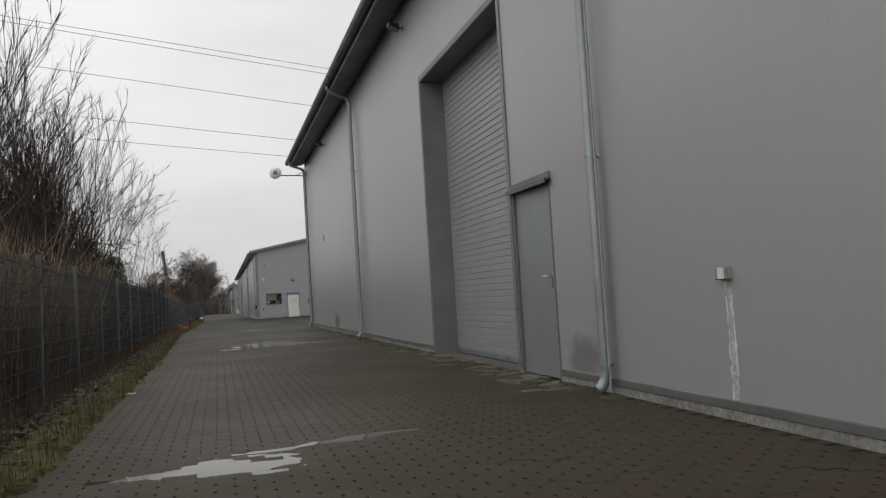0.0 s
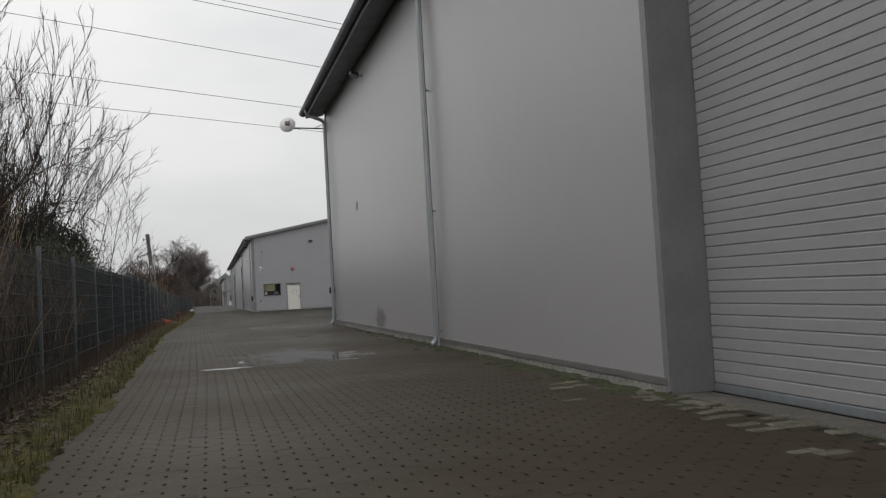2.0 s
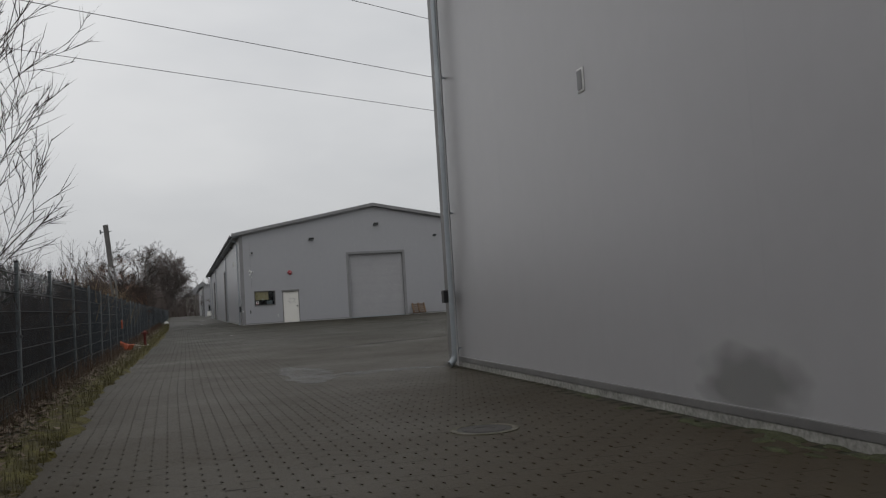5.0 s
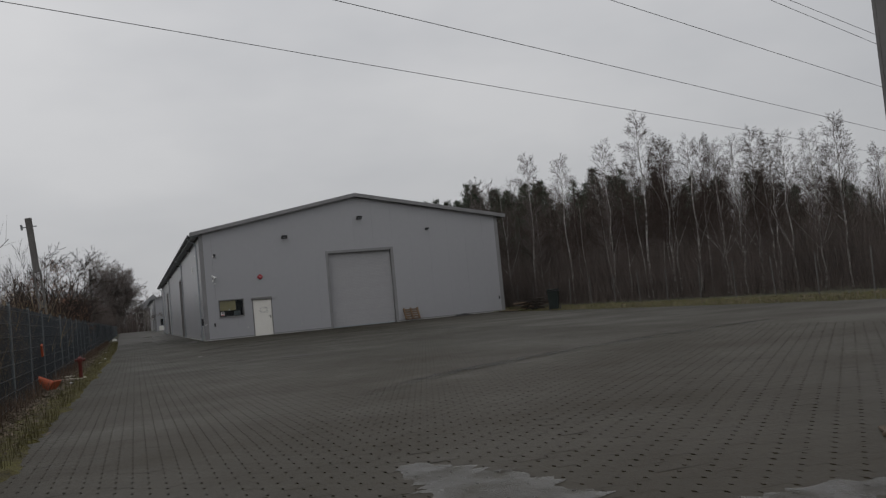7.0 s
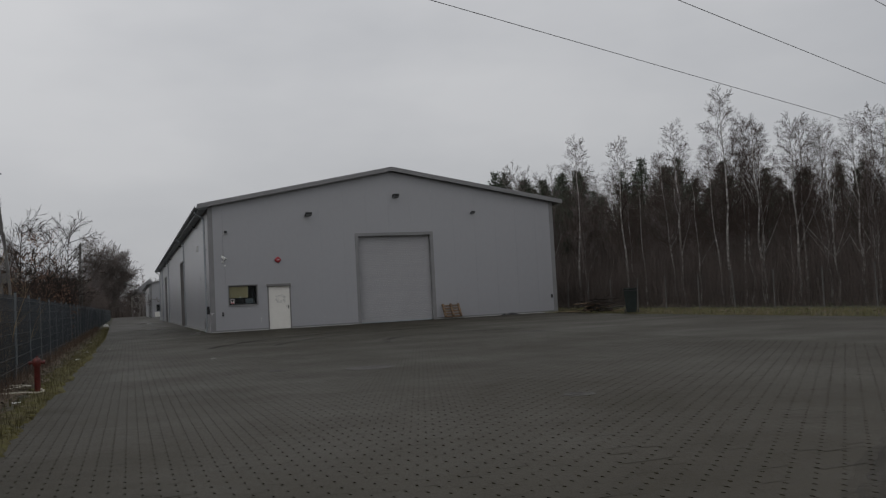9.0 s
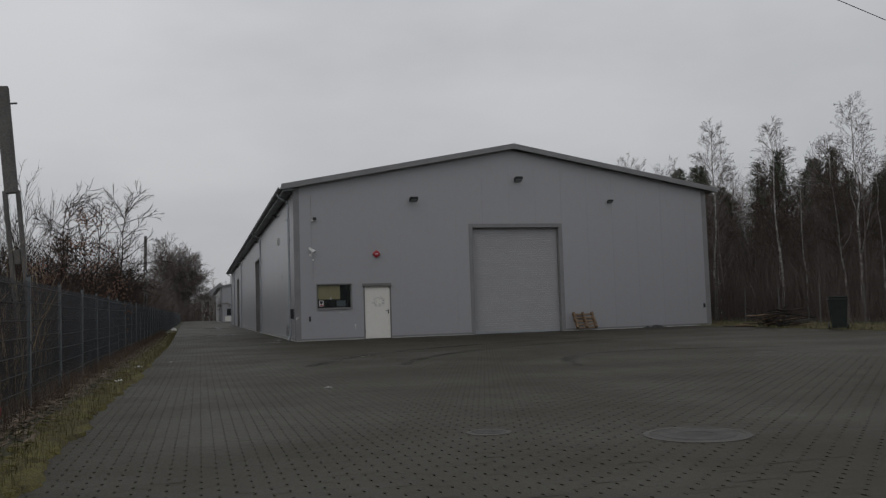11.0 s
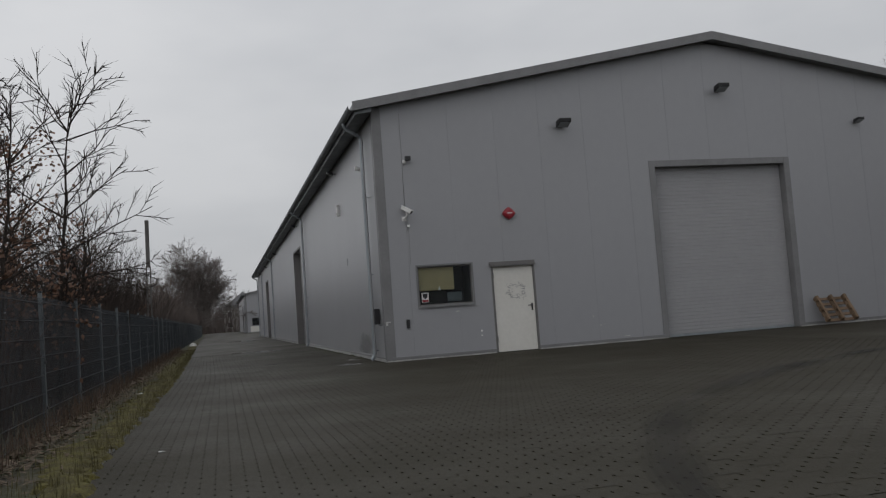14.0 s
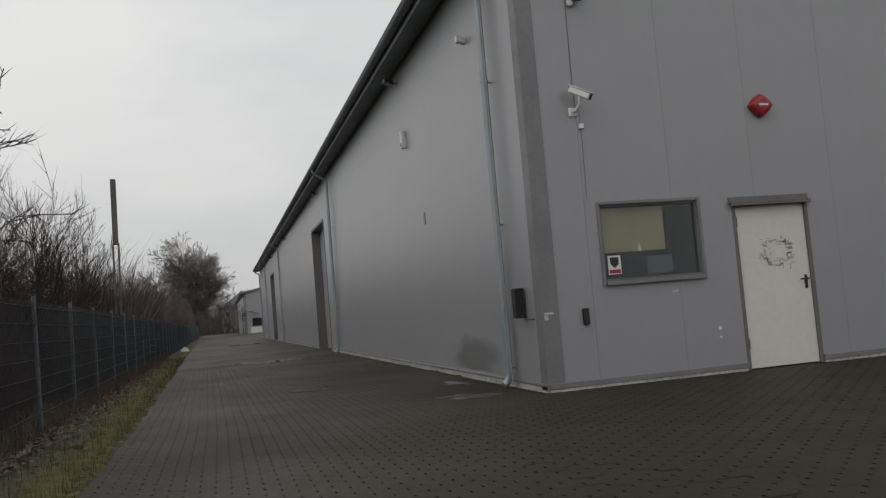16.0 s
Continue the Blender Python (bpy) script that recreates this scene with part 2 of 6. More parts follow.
def block_sheet_mat():
    """Block paving too far off to be laid singly: the same stone with its joints as fine relief."""
    m = mat("distant_block_paving", (0.051, 0.0445, 0.0335), 0.6, var=0.14, scale=0.35, fine=90, bump=0, tint=(0.038, 0.035, 0.027), rough_var=0.1, fine_var=0.12, spec=0.3)
    n, l = m.node_tree.nodes, m.node_tree.links
    b = n["Principled BSDF"]
    col = b.inputs["Base Color"].links[0].from_socket
    geo = n.new("ShaderNodeNewGeometry")
    br = n.new("ShaderNodeTexBrick")
    br.inputs["Scale"].default_value = 1.0
    br.inputs["Brick Width"].default_value = 0.2
    br.inputs["Row Height"].default_value = 0.1
    br.inputs["Mortar Size"].default_value = 0.003
    br.inputs["Color2"].default_value = (0.93, 0.93, 0.93, 1)
    br.inputs["Color1"].default_value = (1, 1, 1, 1)
    br.inputs["Mortar"].default_value = (0.72, 0.72, 0.68, 1)
    mx = n.new("ShaderNodeMix")
    mx.data_type = "RGBA"
    mx.blend_type = "MULTIPLY"
    mx.inputs[0].default_value = 1.0
    l.new(geo.outputs["Position"], br.inputs["Vector"])
    l.new(col, mx.inputs[6])
    l.new(br.outputs["Color"], mx.inputs[7])
    l.new(mx.outputs[2], b.inputs["Base Color"])
    bp = n.new("ShaderNodeBump")
    bp.inputs["Strength"].default_value = 0.4
    bp.inputs["Distance"].default_value = 0.01
    bp.invert = True
    l.new(br.outputs["Fac"], bp.inputs["Height"])
    l.new(bp.outputs[0], b.inputs["Normal"])
    return m


BLOCK_SHEET = block_sheet_mat()


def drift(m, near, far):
    """Block colour by place: browner in the first lane, darker and more olive from the yard on."""
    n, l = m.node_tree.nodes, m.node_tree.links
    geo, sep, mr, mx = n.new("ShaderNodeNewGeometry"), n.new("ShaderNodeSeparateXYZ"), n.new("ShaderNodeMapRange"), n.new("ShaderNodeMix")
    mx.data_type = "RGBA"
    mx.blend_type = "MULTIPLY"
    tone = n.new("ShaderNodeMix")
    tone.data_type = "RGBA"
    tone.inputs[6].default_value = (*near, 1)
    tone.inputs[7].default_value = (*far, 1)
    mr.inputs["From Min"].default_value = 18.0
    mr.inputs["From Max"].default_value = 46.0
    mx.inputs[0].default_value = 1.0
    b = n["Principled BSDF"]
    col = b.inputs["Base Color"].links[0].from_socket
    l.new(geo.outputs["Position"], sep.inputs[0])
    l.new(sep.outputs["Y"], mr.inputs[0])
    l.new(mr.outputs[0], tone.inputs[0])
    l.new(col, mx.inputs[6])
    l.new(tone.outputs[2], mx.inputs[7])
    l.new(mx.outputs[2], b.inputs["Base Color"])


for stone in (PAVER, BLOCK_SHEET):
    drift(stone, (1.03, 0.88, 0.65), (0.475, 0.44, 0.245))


# ---- mesh helpers ----
class Shape:
    """Collects vertices and faces for one mesh."""

    def __init__(self):
        self.v, self.f = [], []

    def add(self, verts, faces):
        k = len(self.v)
        self.v.extend(verts)
        self.f.extend(tuple(i + k for i in q) for q in faces)
        return self

    def box(self, x0, x1, y0, y1, z0, z1, m=None):
        vs = [Vector((x, y, z)) for z in (z0, z1) for y in (y0, y1) for x in (x0, x1)]
        if m is not None:
            vs = [m @ v for v in vs]
        return self.add([tuple(v) for v in vs], [(0, 2, 3, 1), (4, 5, 7, 6), (0, 1, 5, 4), (2, 6, 7, 3), (0, 4, 6, 2), (1, 3, 7, 5)])

    def bevel_box(self, x0, x1, y0, y1, z0, z1, c=0.01, m=None):
        """Box with all its edges chamfered by c."""
        lo, hi = (x0, y0, z0), (x1, y1, z1)
        key, vs = {}, []
        for sx in (0, 1):
            for sy in (0, 1):
                for sz in (0, 1):
                    s = (sx, sy, sz)
                    for ax in range(3):
                        p = [(hi if s[i] else lo)[i] + (0 if i == ax else (-c if s[i] else c)) for i in range(3)]
                        key[(s, ax)] = len(vs)
                        vs.append(Vector(p))
        fs = []
        for ax in range(3):
            b, d = (ax + 1) % 3, (ax + 2) % 3
            for side in (0, 1):
                ring = []
                for sb, sd in ((0, 0), (1, 0), (1, 1), (0, 1)):
                    s = [0, 0, 0]
                    s[ax], s[b], s[d] = side, sb, sd
                    ring.append(key[(tuple(s), ax)])
                fs.append(tuple(ring) if side else tuple(reversed(ring)))
        for ax in range(3):
            b, d = (ax + 1) % 3, (ax + 2) % 3
            for sb in (0, 1):
                for sd in (0, 1):
                    s0, s1 = [0, 0, 0], [0, 0, 0]
                    s0[ax], s1[ax] = 0, 1
                    s0[b] = s1[b] = sb
                    s0[d] = s1[d] = sd
                    s0, s1 = tuple(s0), tuple(s1)
                    q = (key[(s0, b)], key[(s1, b)], key[(s1, d)], key[(s0, d)])
                    fs.append(q if sb != sd else tuple(reversed(q)))
        for s in [(i, j, k) for i in (0, 1) for j in (0, 1) for k in (0, 1)]:
            t = (key[(s, 0)], key[(s, 1)], key[(s, 2)])
            fs.append(t if sum(s) % 2 else tuple(reversed(t)))
        if m is not None:
            vs = [m @ v for v in vs]
        return self.add([tuple(v) for v in vs], fs)

    def tube(self, pts, radii, sides=8, caps=True):
        pts = [Vector(p) for p in pts]
        if not hasattr(radii, "__len__"):
            radii = [radii] * len(pts)
        vs, fs = [], []
        up = None
        for i, p in enumerate(pts):
            d = (pts[min(i + 1, len(pts) - 1)] - pts[max(i - 1, 0)]).normalized()
            if up is None:
                up = Vector((0, 0, 1)) if abs(d.z) < 0.9 else Vector((1, 0, 0))
            a = d.cross(up).normalized()
            b = a.cross(d)
            up = b
            for k in range(sides):
                w = 2 * math.pi * k / sides
                vs.append(tuple(p + (a * math.cos(w) + b * math.sin(w)) * radii[i]))
        for i in range(len(pts) - 1):
            for k in range(sides):
                j = (k + 1) % sides
                fs.append((i * sides + k, i * sides + j, (i + 1) * sides + j, (i + 1) * sides + k))
        if caps:
            fs.append(tuple(reversed(range(sides))))
            fs.append(tuple(range((len(pts) - 1) * sides, len(pts) * sides)))
        return self.add(vs, fs)

    def lathe(self, profile, sides=16, m=None):
        """Profile of (radius, z), turned round z."""
        vs, fs = [], []
        for r, z in profile:
            for k in range(sides):
                w = 2 * math.pi * k / sides
                v = Vector((r * math.cos(w), r * math.sin(w), z))
                vs.append(tuple(m @ v if m is not None else v))
        for i in range(len(profile) - 1):
            for k in range(sides):
                j = (k + 1) % sides
                fs.append((i * sides + k, i * sides + j, (i + 1) * sides + j, (i + 1) * sides + k))
        fs.append(tuple(reversed(range(sides))))
        fs.append(tuple(range((len(profile) - 1) * sides, len(profile) * sides)))
        return self.add(vs, fs)

    def prism(self, poly, axis, a, b):
        """Polygon of (u, v) pushed out along axis from a to b; u, v are the two other axes in order."""
        def at(u, v, w):
            return {"x": (w, u, v), "y": (u, w, v), "z": (u, v, w)}[axis]
        k = len(poly)
        vs = [at(u, v, a) for u, v in poly] + [at(u, v, b) for u, v in poly]
        fs = [tuple(reversed(range(k))), tuple(range(k, 2 * k))]
        fs += [(i, (i + 1) % k, k + (i + 1) % k, k + i) for i in range(k)]
        return self.add(vs, fs)

    def mesh(self, name, material, smooth=False, recalc=True):
        me = bpy.data.meshes.new(name)
        me.from_pydata([tuple(v) for v in self.v], [], self.f)
        if recalc and len(self.f) < 20000:
            bm = bmesh.new()
            bm.from_mesh(me)
            bmesh.ops.recalc_face_normals(bm, faces=bm.faces)
            bm.to_mesh(me)
            bm.free()
        me.materials.append(material)
        if smooth:
            me.polygons.foreach_set("use_smooth", [True] * len(me.polygons))
            me.set_sharp_from_angle(angle=radians(40))
        return me


def part(name, shape, material, parent=None, label="", smooth=False, kind=""):
    me = shape if isinstance(shape, bpy.types.Mesh) else shape.mesh(name, material, smooth)
    ob = new(name, me)
    ob.parent = parent
    if label or kind:
        tagged(ob, label, kind=kind)
    return ob


def thing(name, label, category, at=(0, 0, 0), group="", kind=""):
    ob = new(name)
    ob.location = at
    return tagged(ob, label, category, group, kind)


# ---- ground ----
WALL_X, EDGE_X = 5.8, 1.25

s = Shape()
for a, b in itertools.pairwise((-600, -20, 29, 33, 38, 46, 58, 1500)):
    s.add([(-900, a, -0.06), (900, a, -0.06), (900, b, -0.06), (-900, b, -0.06)], [(0, 1, 2, 3)])
tagged(part("ground", s, SOIL), "bare winter soil with dead grass and leaves", "ground", kind="structure")


def edge_x(y):
    """Left edge of the paving."""
    if y < 74:
        return EDGE_X + 0.22 * min(1.0, max(0.0, (28 - y) / 13))
    return EDGE_X - (y - 74) * 0.014


def fence_x(y):
    return 0.82 - 0.0079 * y


def yard_x(y):
    """Right edge of the paved yard, a little askew to the halls."""
    return 20.45 + 0.074 * (y - 44.5)


s = Shape()
ys = [-18, 15, 28, 29, 33, 38, 46, 58, 74, 100, 150, 200, 320]
for a, b in zip(ys[:-1], ys[1:]):
    s.add([(edge_x(a) - 0.02, a, -0.006), (yard_x(28) if a < 28 else yard_x(min(a, 76)), a, -0.006), (yard_x(28) if b < 29 else yard_x(min(b, 76)), b, -0.006), (edge_x(b) - 0.02, b, -0.006)], [(0, 1, 2, 3)])
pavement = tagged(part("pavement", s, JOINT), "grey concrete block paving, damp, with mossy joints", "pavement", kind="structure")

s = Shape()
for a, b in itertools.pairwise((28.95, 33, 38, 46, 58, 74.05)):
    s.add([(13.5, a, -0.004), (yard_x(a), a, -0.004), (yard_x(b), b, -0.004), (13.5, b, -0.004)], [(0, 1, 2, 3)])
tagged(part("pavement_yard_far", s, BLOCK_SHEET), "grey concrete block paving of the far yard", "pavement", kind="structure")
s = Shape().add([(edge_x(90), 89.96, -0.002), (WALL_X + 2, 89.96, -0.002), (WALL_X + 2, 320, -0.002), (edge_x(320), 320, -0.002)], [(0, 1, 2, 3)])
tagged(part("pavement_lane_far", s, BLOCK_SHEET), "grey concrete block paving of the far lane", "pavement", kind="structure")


# ---- warehouses ----
def side_at(u, d, z):
    """On a long wall: u along it, d out of it towards the lane."""
    return (WALL_X - d, u, z)


def gable_at(y):
    return lambda u, d, z: (u, y - d, z)


def pbox(s, at, u0, u1, d0, d1, z0, z1, c=0.004):
    a, b = at(u0, d0, z0), at(u1, d1, z1)
    lo, hi = [min(p, q) for p, q in zip(a, b)], [max(p, q) for p, q in zip(a, b)]
    if c:
        return s.bevel_box(lo[0], hi[0], lo[1], hi[1], lo[2], hi[2], c)
    return s.box(lo[0], hi[0], lo[1], hi[1], lo[2], hi[2])


def column(s, at, u0, u1, z0, top, c0, c1, back):
    """Upright strip of wall sheet with chamfered edges; top(u) gives its upper end."""
    prof = [(u0, back), (u0, -2 * c0), (u0 + c0, 0.0), (u1 - c1, 0.0), (u1, -2 * c1), (u1, back)]
    k = len(prof)
    vs = [at(u, d, z0) for u, d in prof] + [at(u, d, top(u)) for u, d in prof]
    fs = [(i, (i + 1) % k, k + (i + 1) % k, k + i) for i in range(k)] + [tuple(range(k)), tuple(range(k, 2 * k))]
    s.add(vs, fs)


def wall_panels(parent, at, u0, u1, top, openings, z0=0.09, pitch=1.0, first=0.0, edge=0.0022, paint=None):
    """Sandwich panels side by side, each its own mesh, with the openings left free; behind them a core."""
    edges = [u0]
    u = u0 + (first or pitch)
    while u < u1 - 0.15:
        edges.append(u)
        u += pitch
    edges.append(u1)
    for a, b in zip(edges[:-1], edges[1:]):
        cuts = sorted({a, b, *[c for o in openings for c in o[:2] if a < c < b]})
        s = Shape()
        for p, q in zip(cuts[:-1], cuts[1:]):
            mid = (p + q) / 2
            hit = [o for o in openings if o[0] < mid < o[1]]
            spans, z = [], z0
            for o in sorted(hit, key=lambda o: o[2]):
                if o[2] > z + 0.01:
                    spans.append((z, o[2]))
                z = o[3]
            for lo, hi in spans:
                column(s, at, p, q, lo, lambda u, h=hi: h, edge if p == a else 0, edge if q == b else 0, -0.05)
            column(s, at, p, q, z, top, edge if p == a else 0, edge if q == b else 0, -0.05)
        o = part("panel", s, paint, parent)
        bm = bmesh.new()
        bm.from_mesh(o.data)
        bmesh.ops.remove_doubles(bm, verts=bm.verts, dist=0.0001)
        bm.to_mesh(o.data)
        bm.free()
    return edges


def warehouse(name, label, y0, y1, eave, side_openings, gable_openings, front=True, pitch=1.14, x1=23.45, first=0.0):
    hall = thing(name, label, "warehouse", (0, 0, 0))
    ridge_x = (WALL_X + x1) / 2
    slope = 0.186
    paint = PANEL_BLUE if front else PANEL

    def under(x):
        return eave - 0.02 + (ridge_x - WALL_X - abs(x - ridge_x)) * slope

    # back walls and cores, hollow behind the panels
    core = Shape()
    z = eave - 0.03
    ys = sorted({y0 + 0.06, y1 - 0.06, *[v for o in side_openings for v in o[:2]]})
    for a, b in zip(ys[:-1], ys[1:]):
        hit = [o for o in side_openings if o[0] < (a + b) / 2 < o[1]]
        core.box(WALL_X + 0.055, WALL_X + 0.15, a, b, max([o[3] for o in hit] + [0]), z)
    core.box(x1 - 0.15, x1, y0 + 0.06, y1 - 0.06, 0, z)
    side = part("side_wall", core, PANEL_CORE, hall)
    wall_panels(side, side_at, y0 + 0.16, y1 - 0.16, lambda u: eave - 0.02, side_openings, pitch=pitch, first=first, edge=0.0007, paint=paint)
    for yy, sign, ops in ((y0, 1, gable_openings), (y1, -1, [])):
        g = Shape()
        xs = sorted({WALL_X + 0.06, ridge_x, x1 - 0.06, *[v for o in ops for v in o[:2]]})
        for a, b in zip(xs[:-1], xs[1:]):
            hit = [o for o in ops if o[0] < (a + b) / 2 < o[1]]
            lo = [(max([o[3] for o in hit] + [0]), None)] + [(0, o[2]) for o in hit if o[2] > 0.1]
            for p, q in lo:
                pa, pb = (under(a) - 0.02, under(b) - 0.02) if q is None else (q, q)
                d0, d1 = sorted((yy + sign * 0.055, yy + sign * 0.15))
                g.prism([(a, p), (b, p), (b, pb), (a, pa)], "y", d0, d1)
        gw = part("gable_wall", g, PANEL_CORE, hall)
        at = gable_at(yy) if sign > 0 else (lambda u, d, z, yy=yy: (u, yy + d, z))
        wall_panels(gw, at, WALL_X + 0.16, x1 - 0.16, under, ops, pitch=1.14, first=0.48, paint=paint)
    # corner flashings
    for yy in (y0, y1):
        for xx in (WALL_X, x1):
            s = Shape()
            sx, sy = (1 if xx == WALL_X else -1), (1 if yy == y0 else -1)
            a, b = sorted((xx - sx * 0.012, xx + sx * 0.2))
            c, d = sorted((yy - sy * 0.012, yy + sy * 0.012))
            s.bevel_box(a, b, c, d, 0.02, under(xx), 0.003)
            c, d = sorted((yy + sy * 0.0125, yy + sy * 0.2))
            a, b = sorted((xx - sx * 0.012, xx + sx * 0.012))
            s.bevel_box(a, b, c, d, 0.02, under(xx), 0.003)
            part("corner_flashing", s, TRIM_LIGHT if front else TRIM, hall)
    # plinth: pale strip with a dark drip flashing over it
    def strips(at, u0, u1, gaps, lip):
        cuts = [u0] + [v for g in sorted(gaps) for v in g] + [u1]
        for a, b in zip(cuts[::2], cuts[1::2]):
            if b - a > 0.02:
                part("plinth", pbox(Shape(), at, a, b, -0.1, 0.012, -0.03, lip), PLINTH if front else PLINTH_DARK, hall)
                part("drip_flashing", pbox(Shape(), at, a, b, -0.04, 0.02, lip + 0.0005, 0.095 if front else 0.125), TRIM_LIGHT if front else TRIM, hall)
    strips(side_at, y0 + 0.01, y1 - 0.01, [o[:2] for o in side_openings if o[2] < 0.2], 0.062)
    strips(gable_at(y0), WALL_X + 0.01, x1, [o[:2] for o in gable_openings if o[2] < 0.2], 0.03)
    # roof
    over, eave_over = 0.28, 0.44 if front else 0.55
    roof = Shape()
    th = 0.15
    xl, xr = WALL_X - eave_over, x1 + eave_over
    for a, b in ((xl, ridge_x), (ridge_x, xr)):
        roof.prism([(a, under(a)), (b, under(b)), (b, under(b) + th), (a, under(a) + th)], "y", y0 - over, y1 + over)
    roof_ob = part("roof", roof, ROOF, hall)
    for yy, d in ((y0 - over, -0.03), (y1 + over, 0.03)):
        v = Shape()
        for a, b in ((xl - 0.03, ridge_x), (ridge_x, xr + 0.03)):
            p, q = sorted((yy + 0.002 * (1 if d > 0 else -1), yy + d))
            v.prism([(a, under(a) - 0.03), (b, under(b) - 0.03), (b, under(b) + th + 0.03), (a, under(a) + th + 0.03)], "y", p, q)
        part("verge_trim", v, TRIM_LIGHT, roof_ob)
    s = Shape()
    s.prism([(xl + 0.02, under(xl) - 0.005), (xl + 0.04, under(xl) - 0.1), (WALL_X - 0.03, under(WALL_X) - 0.13), (WALL_X - 0.03, under(WALL_X) - 0.005)], "y", y0 - over + 0.06, y1 + over - 0.06)
    part("soffit", s, ZINC_DARK, roof_ob)
    # gutter: half round channel with a bead
    s = Shape()
    gx, gz, gr = xl - 0.05, under(xl) + 0.05, 0.085
    prof = [(gx + gr * math.cos(w), gz + gr * math.sin(w)) for w in [math.pi + i * math.pi / 8 for i in range(9)]]
    prof += [(gx + (gr - 0.008) * math.cos(w), gz + (gr - 0.008) * math.sin(w)) for w in [2 * math.pi - i * math.pi / 8 for i in range(9)]]
    s.prism(prof, "y", y0 - over - 0.02, y1 + over + 0.02)
    s.tube([(gx - gr, y0 - over - 0.02, gz), (gx - gr, y1 + over + 0.02, gz)], 0.012, 6)
    part("gutter", s, ZINC_DARK, roof_ob)
    return hall, gx, gz


def downpipe(hall, gx, gz, y, eave):
    px = WALL_X - 0.105
    s = Shape()
    zt = gz - 0.08
    pts = [(gx, y, zt + 0.05), (gx, y, zt - 0.06), (gx + 0.05, y, zt - 0.14), (px - 0.1, y, zt - 0.27), (px - 0.02, y, zt - 0.33), (px, y, zt - 0.43), (px, y, 2.9), (px, y, 0.2), (px - 0.012, y, 0.12), (px - 0.05, y, 0.06), (px - 0.085, y, 0.04)]
    s.tube(pts, 0.047, 12)
    pipe = part("downpipe", s, ZINC, hall, "galvanised round downpipe", smooth=True)
    for z, r in ((zt - 0.5, 0.052), (2.98, 0.0515), (0.72, 0.0515)):
        part("sleeve", Shape().tube([(px, y, z), (px, y, z + 0.08)], r, 12), ZINC, pipe, smooth=True)
    for z in (0.24, 2.05, 3.9):
        b = Shape()
        b.tube([(px, y, z - 0.012), (px, y, z + 0.012)], 0.056, 12)
        b.box(px + 0.05, WALL_X + 0.004, y + 0.05, y + 0.066, z - 0.01, z + 0.01)
        b.box(px - 0.01, px + 0.055, y + 0.05, y + 0.085, z - 0.012, z + 0.012)
        part("bracket", b, ZINC, pipe)
    cx, cy = WALL_X - 0.092, y - 0.056
    c = Shape().tube([(cx, cy, 0.02), (cx, cy, zt - 0.45), (cx, cy + 0.02, zt - 0.3), (cx - 0.05, cy + 0.03, zt - 0.22)], 0.0095, 8)
    for z in (0.6, 1.6, 2.6, 3.6, 4.6):
        c.tube([(cx, cy, z), (cx, cy, z + 0.02)], 0.014, 8).box(cx - 0.004, cx + 0.004, cy, y - 0.03, z, z + 0.02)
    part("conduit", c, TRIM_PALE, pipe, "thin pale grey conduit clipped beside the pipe", smooth=True)


def gate(hall, at, u0, u1, top, depth, trim, trim_w=0.1, bar=0.087, groove=0.0055):
    """Sectional gate of narrow ribs in a lined recess."""
    g = part("gate", pbox(Shape(), at, u0, u1, -depth - 0.09, -depth - 0.05, 0.0, top, 0), SLAT, hall, "closed silver-grey sectional gate with narrow ribs")
    z = 0.066
    a, b = at(u0 + 0.05, -depth - 0.045, 0), at(u1 - 0.05, -depth, 0)
    lo, hi = [min(p, q) for p, q in zip(a, b)], [max(p, q) for p, q in zip(a, b)]
    slat = Shape().bevel_box(lo[0], hi[0], lo[1], hi[1], 0.0007, bar - 0.0007, groove * 1.5).mesh("slat", SLAT)
    while z + bar < top + 0.02:
        o = part("slat", slat, SLAT, g)
        o.location = (0, 0, z)
        z += bar
    part("bottom_seal", pbox(Shape(), at, u0 + 0.05, u1 - 0.05, -depth - 0.04, -depth + 0.005, 0.0, 0.064), ZINC, g, "pale metal bottom rail")
    for a, b in ((u0, u0 + 0.045), (u1 - 0.045, u1)):
        part("reveal", pbox(Shape(), at, a, b, -depth - 0.05, 0.0, 0.0, top), trim, g)
    part("lintel", pbox(Shape(), at, u0 + 0.046, u1 - 0.046, -depth - 0.05, 0.0, top - 0.045, top), trim, g)
    for a, b in ((u0 - trim_w + 0.03, u0 + 0.04), (u1 - 0.04, u1 + trim_w - 0.03)):
        part("frame_trim", pbox(Shape(), at, a, b, 0.001, 0.016, 0.02, top + trim_w - 0.03), trim, g)
    part("frame_trim", pbox(Shape(), at, u0 + 0.041, u1 - 0.041, 0.001, 0.016, top - 0.04, top + trim_w - 0.03), trim, g)
    return g


